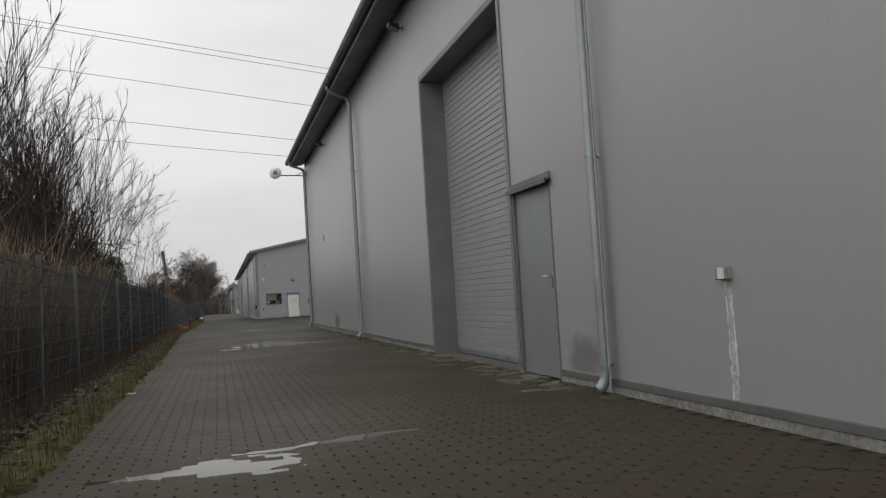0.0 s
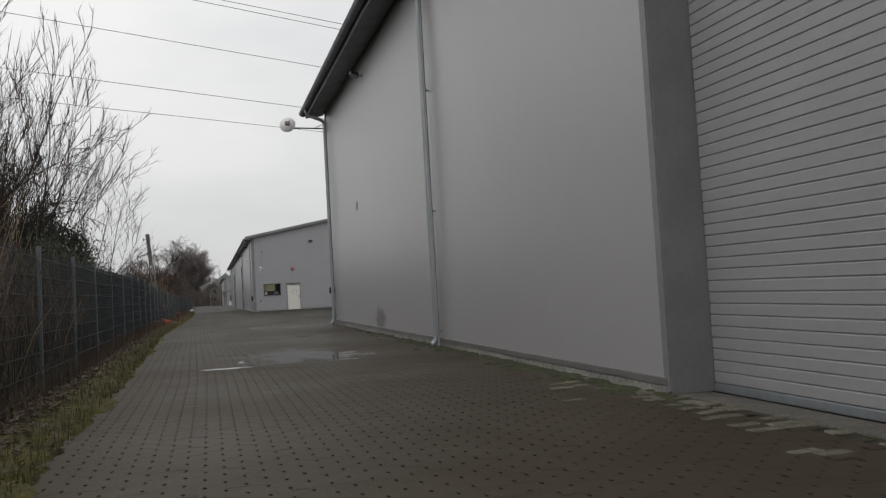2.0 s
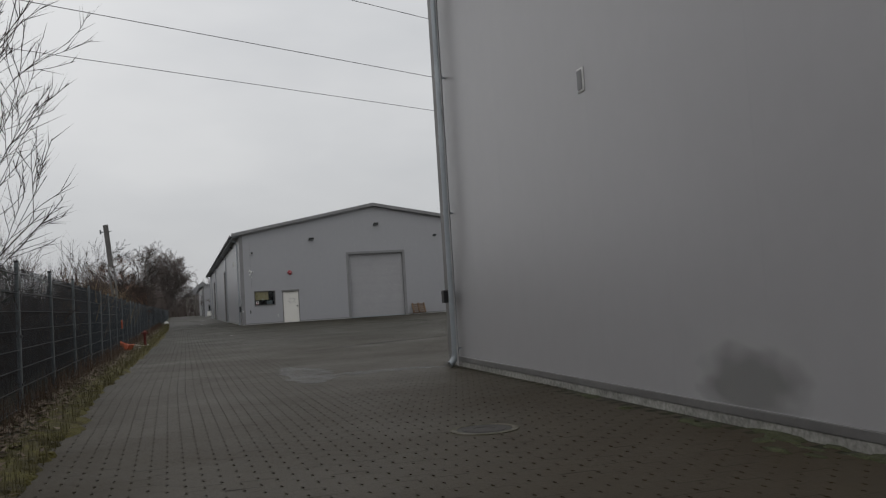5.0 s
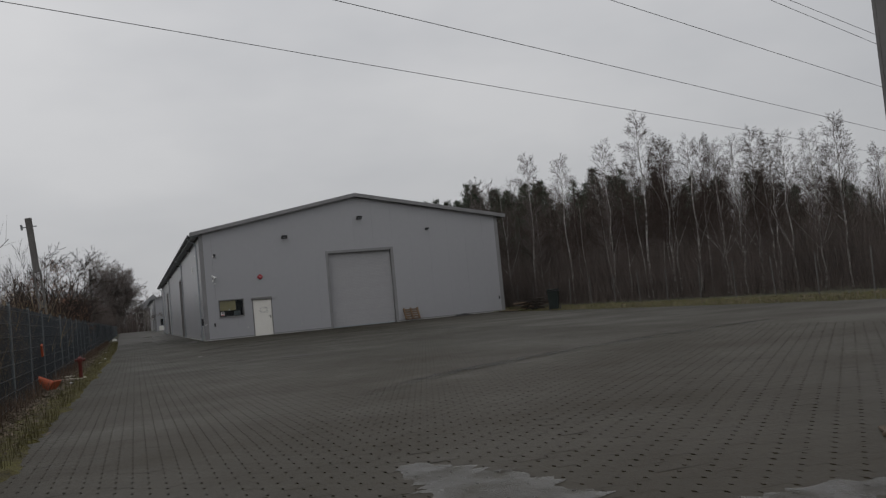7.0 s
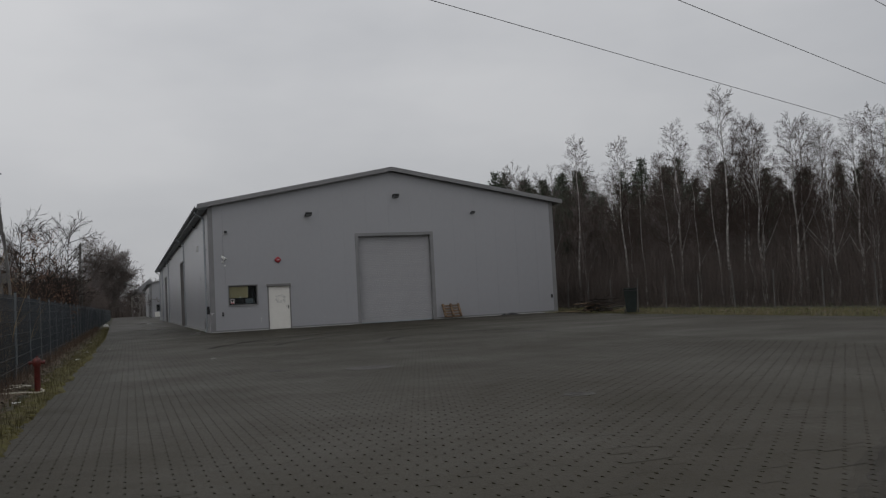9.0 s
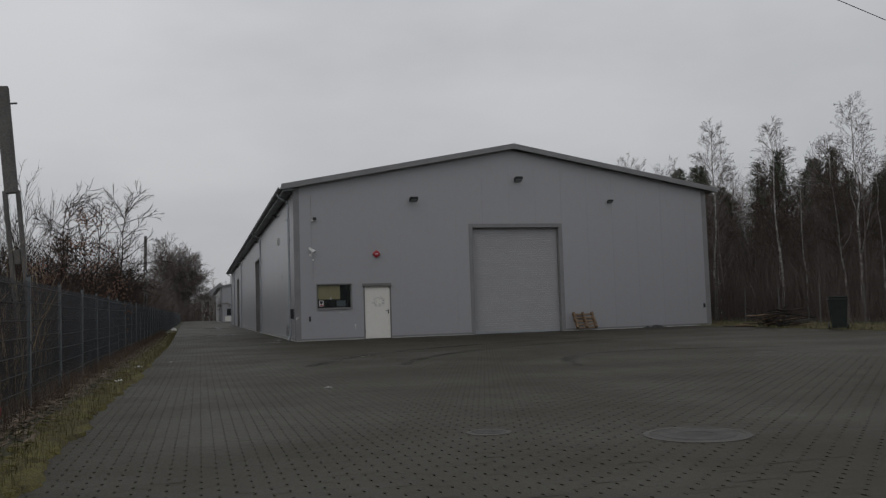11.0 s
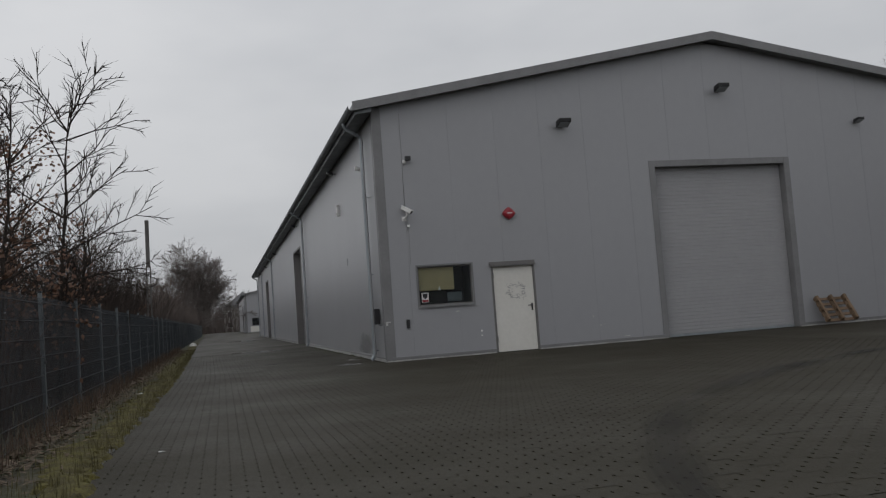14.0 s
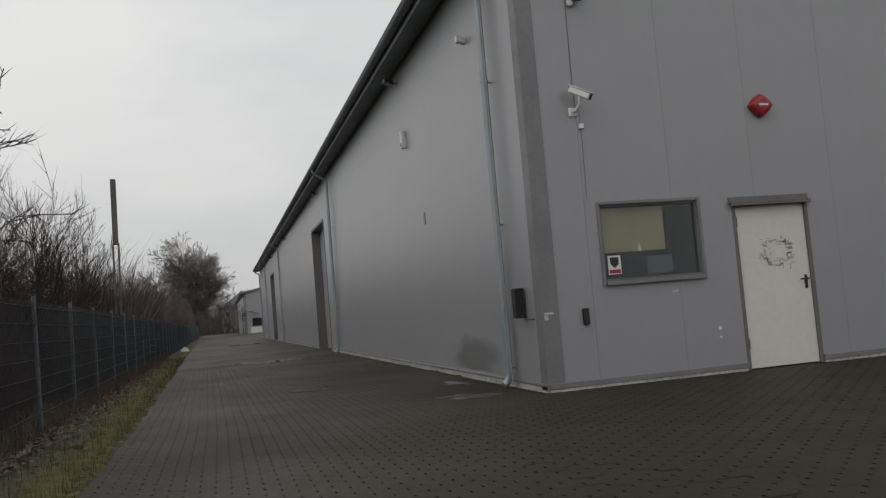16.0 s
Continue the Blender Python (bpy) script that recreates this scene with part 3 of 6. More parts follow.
def steel_door(hall, at, u0, u1, top, leaf_mat, label, handle_side, handle_mat, handle_z=1.05, frame=0.05, outer=-1):
    d = part("door", pbox(Shape(), at, u0 + frame, u1 - frame, -0.065, -0.022, 0.012, top - frame * 0.5, 0.004), leaf_mat, hall, label)
    for a, b in ((u0, u0 + frame), (u1 - frame, u1)):
        part("door_frame", pbox(Shape(), at, a, b, -0.1, 0.006, 0.0, top), TRIM, d)
    part("door_frame", pbox(Shape(), at, u0 + frame + 0.001, u1 - frame - 0.001, -0.1, 0.006, top - frame * 0.5 + 0.004, top), TRIM, d)
    s = Shape()
    pbox(s, at, u0 - 0.04, u1 + 0.012, 0.0, 0.075, top + 0.002, top + 0.02, 0.003)
    pbox(s, at, u0 - 0.04, u1 + 0.012, 0.005, 0.02, top + 0.021, top + 0.085, 0.003)
    pbox(s, at, u0 - 0.04, u1 + 0.012, 0.06, 0.075, top - 0.03, top + 0.0015, 0.003)
    part("canopy", s, TRIM, d, "folded sheet drip canopy")
    hu = u0 + frame + 0.07 if handle_side < 0 else u1 - frame - 0.07
    s = Shape()
    pbox(s, at, hu - 0.02, hu + 0.02, -0.022, -0.012, handle_z - 0.12, handle_z + 0.05, 0.003)
    a, b, c = at(hu, -0.02, handle_z), at(hu, 0.045, handle_z), at(hu - handle_side * 0.12, 0.045, handle_z)
    s.tube([a, b, c], 0.01, 8)
    s.tube([at(hu, -0.02, handle_z - 0.09), at(hu, -0.004, handle_z - 0.09)], 0.014, 8)
    part("handle", s, handle_mat, d)
    for hz in (0.25, top - 0.28):
        ku = u1 - frame if handle_side < 0 else u0 + frame
        part("hinge", Shape().tube([at(ku, 0.0, hz), at(ku, 0.0, hz + 0.12)], 0.012, 8), TRIM, d)
    return d


# first hall, passed close by
GATE1 = (6.83, 10.8, 0.0, 4.36)
DOOR1 = (5.62, 6.76, 0.0, 2.02)
hall_a, gx, gz = warehouse("warehouse", "grey metal-panel warehouse with silver gate beside the lane", -17.0, 28.94, 6.05, [GATE1, DOOR1], [], front=False, first=1.22)
for y in (-7.5, 4.39, 17.38, 28.34):
    downpipe(hall_a, gx, gz, y, 6.05)
gate(hall_a, side_at, GATE1[0], GATE1[1], GATE1[3], 0.36, TRIM_LIGHT, 0.08)
door_a = steel_door(hall_a, side_at, DOOR1[0], DOOR1[1], DOOR1[3], STEEL_DOOR, "closed bare galvanised steel door, slightly dented", -1, CHROME, frame=0.04)

for z, a, b in ((0.9, 6.35, 6.68), (0.62, 6.4, 6.62)):
    part("crease", Shape().tube([side_at(b, -0.0225, z + 0.01), side_at((a + b) / 2, -0.0205, z), side_at(a, -0.0225, z + 0.004)], [0.002, 0.005, 0.002], 6), STEEL_DOOR, door_a)
part("threshold", pbox(Shape(), side_at, GATE1[0] + 0.05, GATE1[1] - 0.05, -0.3, -0.02, -0.02, 0.006), SILL, hall_a, "worn concrete gate threshold")

# second hall across the yard
GY = 74.0
GATE2 = (12.80, 16.58, 0.0, 4.28)
DOOR2 = (8.38, 9.46, 0.0, 2.03)
WIN2 = (6.62, 7.91, 1.205, 2.105)
GATE3, GATE4 = (93.6, 97.4, 0.0, 4.4), (121.5, 125.3, 0.0, 4.4)
hall_b, gx, gz = warehouse("warehouse", "grey metal-panel warehouse with low gable, gate, white door and window", GY, 140.0, 5.82, [GATE3, GATE4], [GATE2, DOOR2, WIN2])
gab = gable_at(GY)
for y in (75.05, 91.3, 114.9, 130.0, 139.3):
    downpipe(hall_b, gx, gz, y, 5.82)
gate(hall_b, gab, GATE2[0], GATE2[1], GATE2[3], 0.2, TRIM_LIGHT, 0.15, groove=0.0038)
gate(hall_b, side_at, GATE3[0], GATE3[1], GATE3[3], 0.3, TRIM, 0.08)
gate(hall_b, side_at, GATE4[0], GATE4[1], GATE4[3], 0.3, TRIM, 0.08)
steel_door(hall_b, gab, DOOR2[0], DOOR2[1], DOOR2[3], WHITE_DOOR, "closed white steel door with torn-off poster residue", 1, BLACK)

# third hall, far off
hall_c, gx, gz = warehouse("warehouse", "distant grey metal-panel warehouse with white door", 190.0, 240.0, 5.9, [(205.0, 209.0, 0.0, 4.4)], [(6.7, 8.4, 1.1, 2.2)], pitch=2.0)
downpipe(hall_c, gx, gz, 191.0, 5.9)
gate(hall_c, side_at, 205.0, 209.0, 4.4, 0.3, TRIM, 0.08)


def window(hall, at, u0, u1, z0, z1, dressed):
    w = part("window", pbox(Shape(), at, u0 + 0.002, u1 - 0.002, -0.75, -0.72, z0, z1, 0), ROOM, hall, "fixed office window with a yellowed blind half drawn" if dressed else "dark window")
    for a, b, c, d in ((u0, u0 + 0.025, z0, z1), (u1 - 0.025, u1, z0, z1), (u0 + 0.026, u1 - 0.026, z0, z0 + 0.025), (u0 + 0.026, u1 - 0.026, z1 - 0.025, z1)):
        part("frame", pbox(Shape(), at, a, b, -0.09, -0.012, c, d), TRIM, w)
    for a, b, c, d in ((u0 - 0.035, u0, z0 - 0.05, z1 + 0.04), (u1, u1 + 0.04, z0 - 0.05, z1 + 0.04), (u0 + 0.001, u1 - 0.001, z1, z1 + 0.04)):
        part("outer_trim", pbox(Shape(), at, a, b, 0.001, 0.018, c, d), TRIM_LIGHT, w)
    part("sill", pbox(Shape(), at, u0 + 0.001, u1 - 0.001, -0.04, 0.05, z0 - 0.05, z0 - 0.001), TRIM_LIGHT, w)
    g = part("pane", pbox(Shape(), at, u0 + 0.026, u1 - 0.026, -0.06, -0.052, z0 + 0.026, z1 - 0.026, 0), GLASS, w)
    g.visible_shadow = False
    for a, b, c, d in ((u0, u0 + 0.02, z0, z1), (u1 - 0.02, u1, z0, z1), (u0 + 0.021, u1 - 0.021, z0 + 0.0, z0 + 0.02), (u0 + 0.021, u1 - 0.021, z1 - 0.02, z1)):
        part("inner_lining", pbox(Shape(), at, a, b, -0.72, -0.091, c, d, 0), ROOM, w)
    if dressed:
        part("blind", pbox(Shape(), at, u0 + 0.03, u0 + 0.88, -0.12, -0.112, z0 + 0.37, z1 - 0.03, 0.002), BLIND, w, "yellowed fabric roller blind")
        part("blind_rail", pbox(Shape(), at, u0 + 0.062, u0 + 0.87, -0.128, -0.104, z0 + 0.34, z0 + 0.369, 0.004), BLIND, w)
        part("blind_pull", Shape().lathe([(0.004, 0.1), (0.012, 0.07), (0.028, 0.02), (0.02, 0.0)], 8, pose(*at(u0 + 0.52, -0.1, z0 + 0.335))), WHITE, w)
        st = part("alarm_sticker", pbox(Shape(), at, u0 + 0.075, u0 + 0.24, -0.05, -0.048, z0 + 0.08, z0 + 0.3, 0), WHITE, w, "white security sticker with a dark shield")
        sh = [(u0 + 0.10, z0 + 0.28), (u0 + 0.215, z0 + 0.28), (u0 + 0.21, z0 + 0.2), (u0 + 0.158, z0 + 0.15), (u0 + 0.105, z0 + 0.2)]
        s = Shape()
        vs = [at(u, -0.0478, z) for u, z in sh] + [at(u, -0.0465, z) for u, z in sh]
        s.add(vs, [tuple(range(5)), tuple(range(5, 10))] + [(i, (i + 1) % 5, 5 + (i + 1) % 5, 5 + i) for i in range(5)])
        part("shield", s, BLACK, st)
        part("red_bar", pbox(Shape(), at, u0 + 0.085, u0 + 0.23, -0.0478, -0.0465, z0 + 0.09, z0 + 0.135, 0), RED, st)
        part("monitor", pbox(Shape(), at, u0 + 0.8, u0 + 1.15, -0.5, -0.46, z0 + 0.07, z0 + 0.29, 0.01), mat("dusty_screen", (0.16, 0.2, 0.22), 0.4), w)
    return w


window(hall_b, gab, *WIN2, True)
window(hall_c, gable_at(190.0), 6.7, 8.4, 1.1, 2.2, False)
part("door", pbox(Shape(), gable_at(190.0), 6.4, 8.6, 0.014, 0.03, 0.13, 0.95), WHITE_DOOR, hall_c, "white panel below the window")


# ---- fence along the lane ----
def lane_fence():
    fence = thing("mesh_fence", "grey welded wire mesh fence panels on steel posts", "fence")
    span, height = 2.53, 1.53
    pan = Shape()
    y = 0.05
    while y < span - 0.03:
        pan.box(-0.002, 0.002, y - 0.002, y + 0.002, 0.03, height)
        y += 0.05
    for z in (0.07, 0.27, 0.47, 0.67, 0.87, 1.07, 1.27, 1.47):
        pan.box(-0.0085, -0.0028, 0.03, span - 0.03, z - 0.003, z + 0.003)
        pan.box(0.0028, 0.0085, 0.03, span - 0.03, z - 0.003, z + 0.003)
    panel_mesh = pan.mesh("mesh_panel", FENCE, recalc=False)
    post = Shape().bevel_box(-0.02, 0.02, -0.03, 0.03, -0.1, height + 0.05, 0.006)
    post_mesh = post.mesh("post", POST)
    cap_mesh = Shape().bevel_box(-0.024, 0.024, -0.034, 0.034, height + 0.051, height + 0.075, 0.006).mesh("post_cap", BLACK)
    clip_mesh = Shape().bevel_box(0.02, 0.032, -0.035, 0.035, -0.015, 0.015, 0.003).mesh("clip", BLACK)
    y = 65.3 - 2.53 * 31
    while y < 185:
        x = fence_x(y)
        a = math.degrees(math.atan2(fence_x(y + 1) - fence_x(y), 1)) * -1
        p = part("post", post_mesh, POST, fence)
        p.matrix_basis = pose(x, y, 0, random.uniform(-0.7, 0.7), random.uniform(-0.7, 0.7), a)
        part("post_cap", cap_mesh, BLACK, p)
        if y < 80:
            for z in (0.3, 0.8, 1.3):
                c = part("clip", clip_mesh, BLACK, p)
                c.location = (0, 0, z)
        q = part("mesh_panel", panel_mesh, FENCE, fence)
        q.matrix_basis = pose(x, y, random.uniform(-0.02, 0.01), 0, random.uniform(-0.8, 0.8), a)
        y += span
    return fence


lane_fence()


# ---- vegetation ----
def tuft_stuff(name, label, category, count, place, length, width, material, lean=0.5, flat=False):
    """Many thin blades or leaves in one mesh."""
    vs, fs = [], []
    rnd = random.Random(name)
    for _ in range(count):
        x, y, z = place(rnd)
        w = rnd.uniform(0, 6.283)
        l = length * rnd.uniform(0.5, 1.3)
        wd = width * rnd.uniform(0.6, 1.3)
        tx, ty = math.cos(w), math.sin(w)
        k = len(vs)
        if flat:
            up = rnd.uniform(-0.25, 0.25) * l
            vs += [(x - ty * wd / 2, y + tx * wd / 2, z), (x + ty * wd / 2, y - tx * wd / 2, z + 0.004), (x + tx * l, y + ty * l, z + 0.004 + abs(up)), (x + tx * l * 0.5 - ty * wd * 0.7, y + ty * l * 0.5 + tx * wd * 0.7, z + 0.006 + abs(up) * 0.7)]
            fs.append((k, k + 1, k + 2, k + 3))
        else:
            d = lean * rnd.uniform(0.1, 1.0) * l
            h = math.sqrt(max(0.01, l * l - d * d))
            vs += [(x - ty * wd / 2, y + tx * wd / 2, z), (x + ty * wd / 2, y - tx * wd / 2, z), (x + tx * d * 0.35 + ty * wd * 0.35, y + ty * d * 0.35 - tx * wd * 0.35, z + h * 0.6), (x + tx * d * 0.35 - ty * wd * 0.35, y + ty * d * 0.35 + tx * wd * 0.35, z + h * 0.6), (x + tx * d, y + ty * d, z + h)]
            fs += [(k, k + 1, k + 2, k + 3), (k + 3, k + 2, k + 4)]
    me = bpy.data.meshes.new(name)
    me.from_pydata(vs, [], fs)
    me.materials.append(material)
    return tagged(new(name, me), label, category, kind="stuff")


def verge_strip():
    s = Shape()
    n = 120
    cols = 6
    rnd = random.Random(4)
    for i in range(n + 1):
        y = -16 + i * 1.7
        a, b = fence_x(y) - 1.2, edge_x(y) - 0.085
        for j in range(cols + 1):
            t = j / cols
            s.v.append((a + (b - a) * t, y, -0.02 + 0.05 * math.sin(t * 3.1) + rnd.uniform(-0.015, 0.03) * (t < 1)))
    for i in range(n):
        for j in range(cols):
            k = i * (cols + 1) + j
            s.f.append((k, k + 1, k + cols + 2, k + cols + 1))
    tagged(part("grass_verge", s, SOIL), "strip of mossy soil and dead leaves along the fence", "verge", kind="structure")


verge_strip()


def moss_carpet():
    """Ragged sheet of moss between the leaf litter and the blocks."""
    s = Shape()
    rnd = random.Random(14)
    n, cols = 1150, 7
    wide, out = 0.4, 0.0
    for i in range(n + 1):
        y = -6 + i * 0.11
        wide = min(0.62, max(0.46 if y < 34 else 0.26, wide + rnd.gauss(0, 0.045)))
        out = min(0.14, max(-0.12, out * 0.96 + rnd.gauss(0, 0.04)))
        b = edge_x(y) + (out if y < 62 else -0.09)
        for j in range(cols + 1):
            t = j / cols
            z = -0.02 if j in (0, cols) else 0.022 + 0.022 * math.sin(t * 3.14) + rnd.uniform(-0.012, 0.014)
            s.v.append((b - wide * (1 - t) + rnd.gauss(0, 0.012), y + rnd.gauss(0, 0.015), z))
    for i in range(n):
        for j in range(cols):
            k = i * (cols + 1) + j
            s.f.append((k, k + 1, k + cols + 2, k + cols + 1))
    tagged(new("moss_carpet", s.mesh("moss_carpet", MOSS_DRY, True)), "olive-green moss growing over the edge of the paving", "moss", kind="stuff")


moss_carpet()


def limb(s, p, d, length, r, depth, rnd, spread, up, sides, twig_r, seg=3, kids=4):
    """One limb with its side branches, drawn as tapered tubes; the last twigs are slender spikes."""
    if depth <= 0:
        a = Vector(p)
        e = (Vector(d).normalized() + Vector((rnd.gauss(0, 0.12), rnd.gauss(0, 0.12), up * 0.2))).normalized()
        o = e.orthogonal().normalized() * twig_r
        q = e.cross(o)
        k = len(s.v)
        w = rnd.uniform(0, 3.14)
        o = o * math.cos(w) + q * math.sin(w)
        s.v += [tuple(a + o * 1.15), tuple(a - o * 1.15), tuple(a + e * length * 1.25)]
        s.f.append((k, k + 1, k + 2))
        return
    pts, radii = [p], [r]
    q, e = Vector(p), Vector(d).normalized()
    for i in range(seg):
        e = (e + Vector((rnd.gauss(0, 0.1), rnd.gauss(0, 0.1), rnd.gauss(0, 0.06) + up * 0.12))).normalized()
        q = q + e * (length / seg)
        pts.append(q.copy())
        radii.append(max(twig_r, r * (1 - 0.75 * (i + 1) / seg)))
    s.tube(pts, radii, sides, caps=False)
    for i in range(kids):
        t = 0.25 + 0.75 * (i + rnd.random()) / kids
        f = t * seg
        j = min(int(f), seg - 1)
        at = pts[j].lerp(pts[j + 1], f - j) if isinstance(pts[j], Vector) else Vector(pts[j]).lerp(pts[j + 1], f - j)
        axis = (Vector(pts[j + 1]) - Vector(pts[j])).normalized()
        w = rnd.uniform(0, 6.283)
        o = axis.orthogonal().normalized()
        o = o * math.cos(w) + axis.cross(o) * math.sin(w)
        nd = (axis * (1 - spread) + o * spread + Vector((0, 0, up * 0.4))).normalized()
        limb(s, at, nd, length * rnd.uniform(0.38, 0.62) * (1.15 - 0.5 * t), max(twig_r, radii[j] * 0.5), depth - 1, rnd, spread, up, max(3, sides - 1), twig_r, max(2, seg - 1), kids)


def shrub(name, label, seed, stems, height, spread, material, twig_r=0.005, depth=2, kids=5, lean=0.35):
    """Shrub of separate stems that rise from one root."""
    t = thing(name, label, "shrub")
    r = random.Random(seed)
    for _ in range(stems):
        w = r.uniform(0, 6.283)
        r0 = r.uniform(0, 0.5)
        d = Vector((math.cos(w) * lean * r.random(), math.sin(w) * lean * r.random(), 1))
        s = Shape()
        limb(s, Vector((math.cos(w) * r0, math.sin(w) * r0, -0.1)), d, height * r.uniform(0.55, 1.0), height * 0.0034 + 0.008, depth, r, spread, 0.35, 5, twig_r, 5, kids)
        part("stem", s.mesh("stem", material, recalc=False), material, t)
    return t


def birch(seed, height):
    rnd = random.Random(seed)
    t = thing("birch_tree", "leafless white-barked birch with a fine brown crown", "tree", group="birches at the wood's edge")
    t["tall"] = height
    s = Shape()
    pts, rad = [Vector((0, 0, -0.1))], [height * 0.0075]
    lean = Vector((rnd.uniform(-0.025, 0.025), rnd.uniform(-0.025, 0.025), 0))
    n = 9
    for i in range(1, n + 1):
        pts.append(Vector((lean.x * i * height / n + rnd.gauss(0, 0.05), lean.y * i * height / n + rnd.gauss(0, 0.05), height * i / n)))
        rad.append(height * 0.0075 * (1 - 0.93 * i / n))
    s.tube(pts, rad, 6, caps=False)
    c = Shape()
    for i in range(rnd.choice((0, 1, 2, 4))):
        f = rnd.uniform(0.2, 0.62) * n
        j = int(f)
        p, w, l = pts[j].lerp(pts[j + 1], f - j), rnd.uniform(0, 6.283), height * rnd.uniform(0.12, 0.32)
        out = rnd.uniform(0.3, 0.8)
        side = Vector((math.cos(w), math.sin(w), 0))
        fork = [p] + [p + side * l * out * k + Vector((rnd.gauss(0, 0.07), rnd.gauss(0, 0.07), l * k * (0.8 + 0.2 * k))) for k in (0.33, 0.68, 1.0)]
        s.tube(fork, [rad[j] * 0.45, rad[j] * 0.36, rad[j] * 0.24, 0.005], 5, caps=False)
        for k in range(5):
            limb(c, fork[2].lerp(fork[3], k / 5), side + Vector((rnd.gauss(0, 0.7), rnd.gauss(0, 0.7), 1.0)), l * 0.4, 0.008, 2, rnd, 0.42, -0.1, 3, 0.0034, 2, 5)
    part("trunk", s.mesh("trunk", BIRCH, True, recalc=False), BIRCH, t)
    for i in range(84):
        f = (0.3 + 0.68 * (i + rnd.random()) / 84) * n
        j = min(int(f), n - 1)
        p = pts[j].lerp(pts[j + 1], f - j)
        w = rnd.uniform(0, 6.283)
        low = 1 - p.z / height
        d = Vector((math.cos(w), math.sin(w), rnd.uniform(0.6, 1.5)))
        limb(c, p, d, height * (0.055 + 0.22 * min(low, 0.5)), max(0.007, rad[j] * 0.28), 2, rnd, 0.42, -0.1, 3, 0.0034, 2, 7)
    part("crown", c.mesh("crown", TWIG, recalc=False), TWIG, t)
    return t


def young_tree(seed, height):
    """Slender brown-barked tree with a close, fine, upright crown."""
    rnd = random.Random(seed)
    t = thing("young_tree", "slender leafless young tree with grey-brown bark", "tree", group="young trees in the wood")
    t["tall"] = height
    s = Shape()
    n = 7
    pts = [Vector((rnd.gauss(0, 0.05) * i / n, rnd.gauss(0, 0.05) * i / n, height * i / n - 0.1)) for i in range(n + 1)]
    s.tube(pts, [height * 0.0058 * (1 - 0.93 * i / n) for i in range(n + 1)], 5, caps=False)
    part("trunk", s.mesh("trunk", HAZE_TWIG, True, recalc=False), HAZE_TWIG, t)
    c = Shape()
    for i in range(46):
        f = (0.22 + 0.76 * (i + rnd.random()) / 46) * n
        j = min(int(f), n - 1)
        p = pts[j].lerp(pts[j + 1], f - j)
        w = rnd.uniform(0, 6.283)
        low = 1 - p.z / height
        limb(c, p, Vector((math.cos(w), math.sin(w), rnd.uniform(1.0, 2.2))), height * (0.05 + 0.18 * min(low, 0.6)), 0.007, 2, rnd, 0.36, 0.1, 3, 0.0034, 2, 6)
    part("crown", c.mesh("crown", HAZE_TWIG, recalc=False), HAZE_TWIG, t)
    return t


def pine(seed, height):
    rnd = random.Random(seed)
    t = thing("pine_tree", "dark green pine with a bare lower trunk", "tree", group="pines in the wood")
    s = Shape()
    s.tube([(0, 0, -0.1), (rnd.uniform(-0.1, 0.1), rnd.uniform(-0.1, 0.1), height * 0.5), (0, 0, height)], [height * 0.012, height * 0.009, 0.02], 6, caps=False)
    part("trunk", s.mesh("trunk", BARK, True, recalc=False), BARK, t)
    c = Shape()
    z = height * 0.3
    while z < height:
        f = 1 - (z - height * 0.3) / (height * 0.7)
        for k in range(6):
            w = rnd.uniform(0, 6.283)
            l = (0.06 + 1.7 * f ** 0.7) * rnd.uniform(0.5, 1.1)
            d = Vector((math.cos(w), math.sin(w), 0.35 + 0.5 * (1 - f)))
            base = Vector((0, 0, z))
            for m in range(int(14 + 26 * f)):
                q = base + d * (l * (0.25 + 0.75 * rnd.random())) + Vector((rnd.gauss(0, 0.12), rnd.gauss(0, 0.12), rnd.gauss(0, 0.1)))
                a = Vector((rnd.gauss(0, 1), rnd.gauss(0, 1), rnd.gauss(0.6, 0.6))).normalized() * rnd.uniform(0.16, 0.36)
                b = a.orthogonal().normalized() * rnd.uniform(0.016, 0.034)
                kk = len(c.v)
                c.v += [tuple(q - b), tuple(q + b), tuple(q + a)]
                c.f.append((kk, kk + 1, kk + 2))
        z += 0.32
    part("crown", c.mesh("crown", PINE, recalc=False), PINE, t)
    return t


rnd = random.Random(11)
# wood beyond the yard
birches = [birch(20 + i, h) for i, h in enumerate((11.0, 9.5, 7.4, 8.4, 10.2))]
young = [young_tree(30 + i, h) for i, h in enumerate((8.0, 6.6, 9.2))]
pines = [pine(40 + i, h) for i, h in enumerate((8.4, 7.6, 9.0))]
used = set()


def plant(protos, x, y, s=1.0, z=0.0, turn=None):
    o = protos[rnd.randrange(len(protos))]
    m = pose(x, y, z, rnd.uniform(-2, 2), rnd.uniform(-2, 2), rnd.uniform(0, 360) if turn is None else turn) @ Matrix.Diagonal((s, s, s, 1))
    if o.name not in used:
        used.add(o.name)
        o.matrix_basis = m
        return o
    return copy_thing(o, m @ Matrix.Diagonal((1 / o.scale[0],) * 3 + (1,)))


def canopy(y):
    """Height of the young wood, which stands lower towards its near end."""
    return min(11.5, max(4.2, 5.0 + 0.128 * (y - 54)))


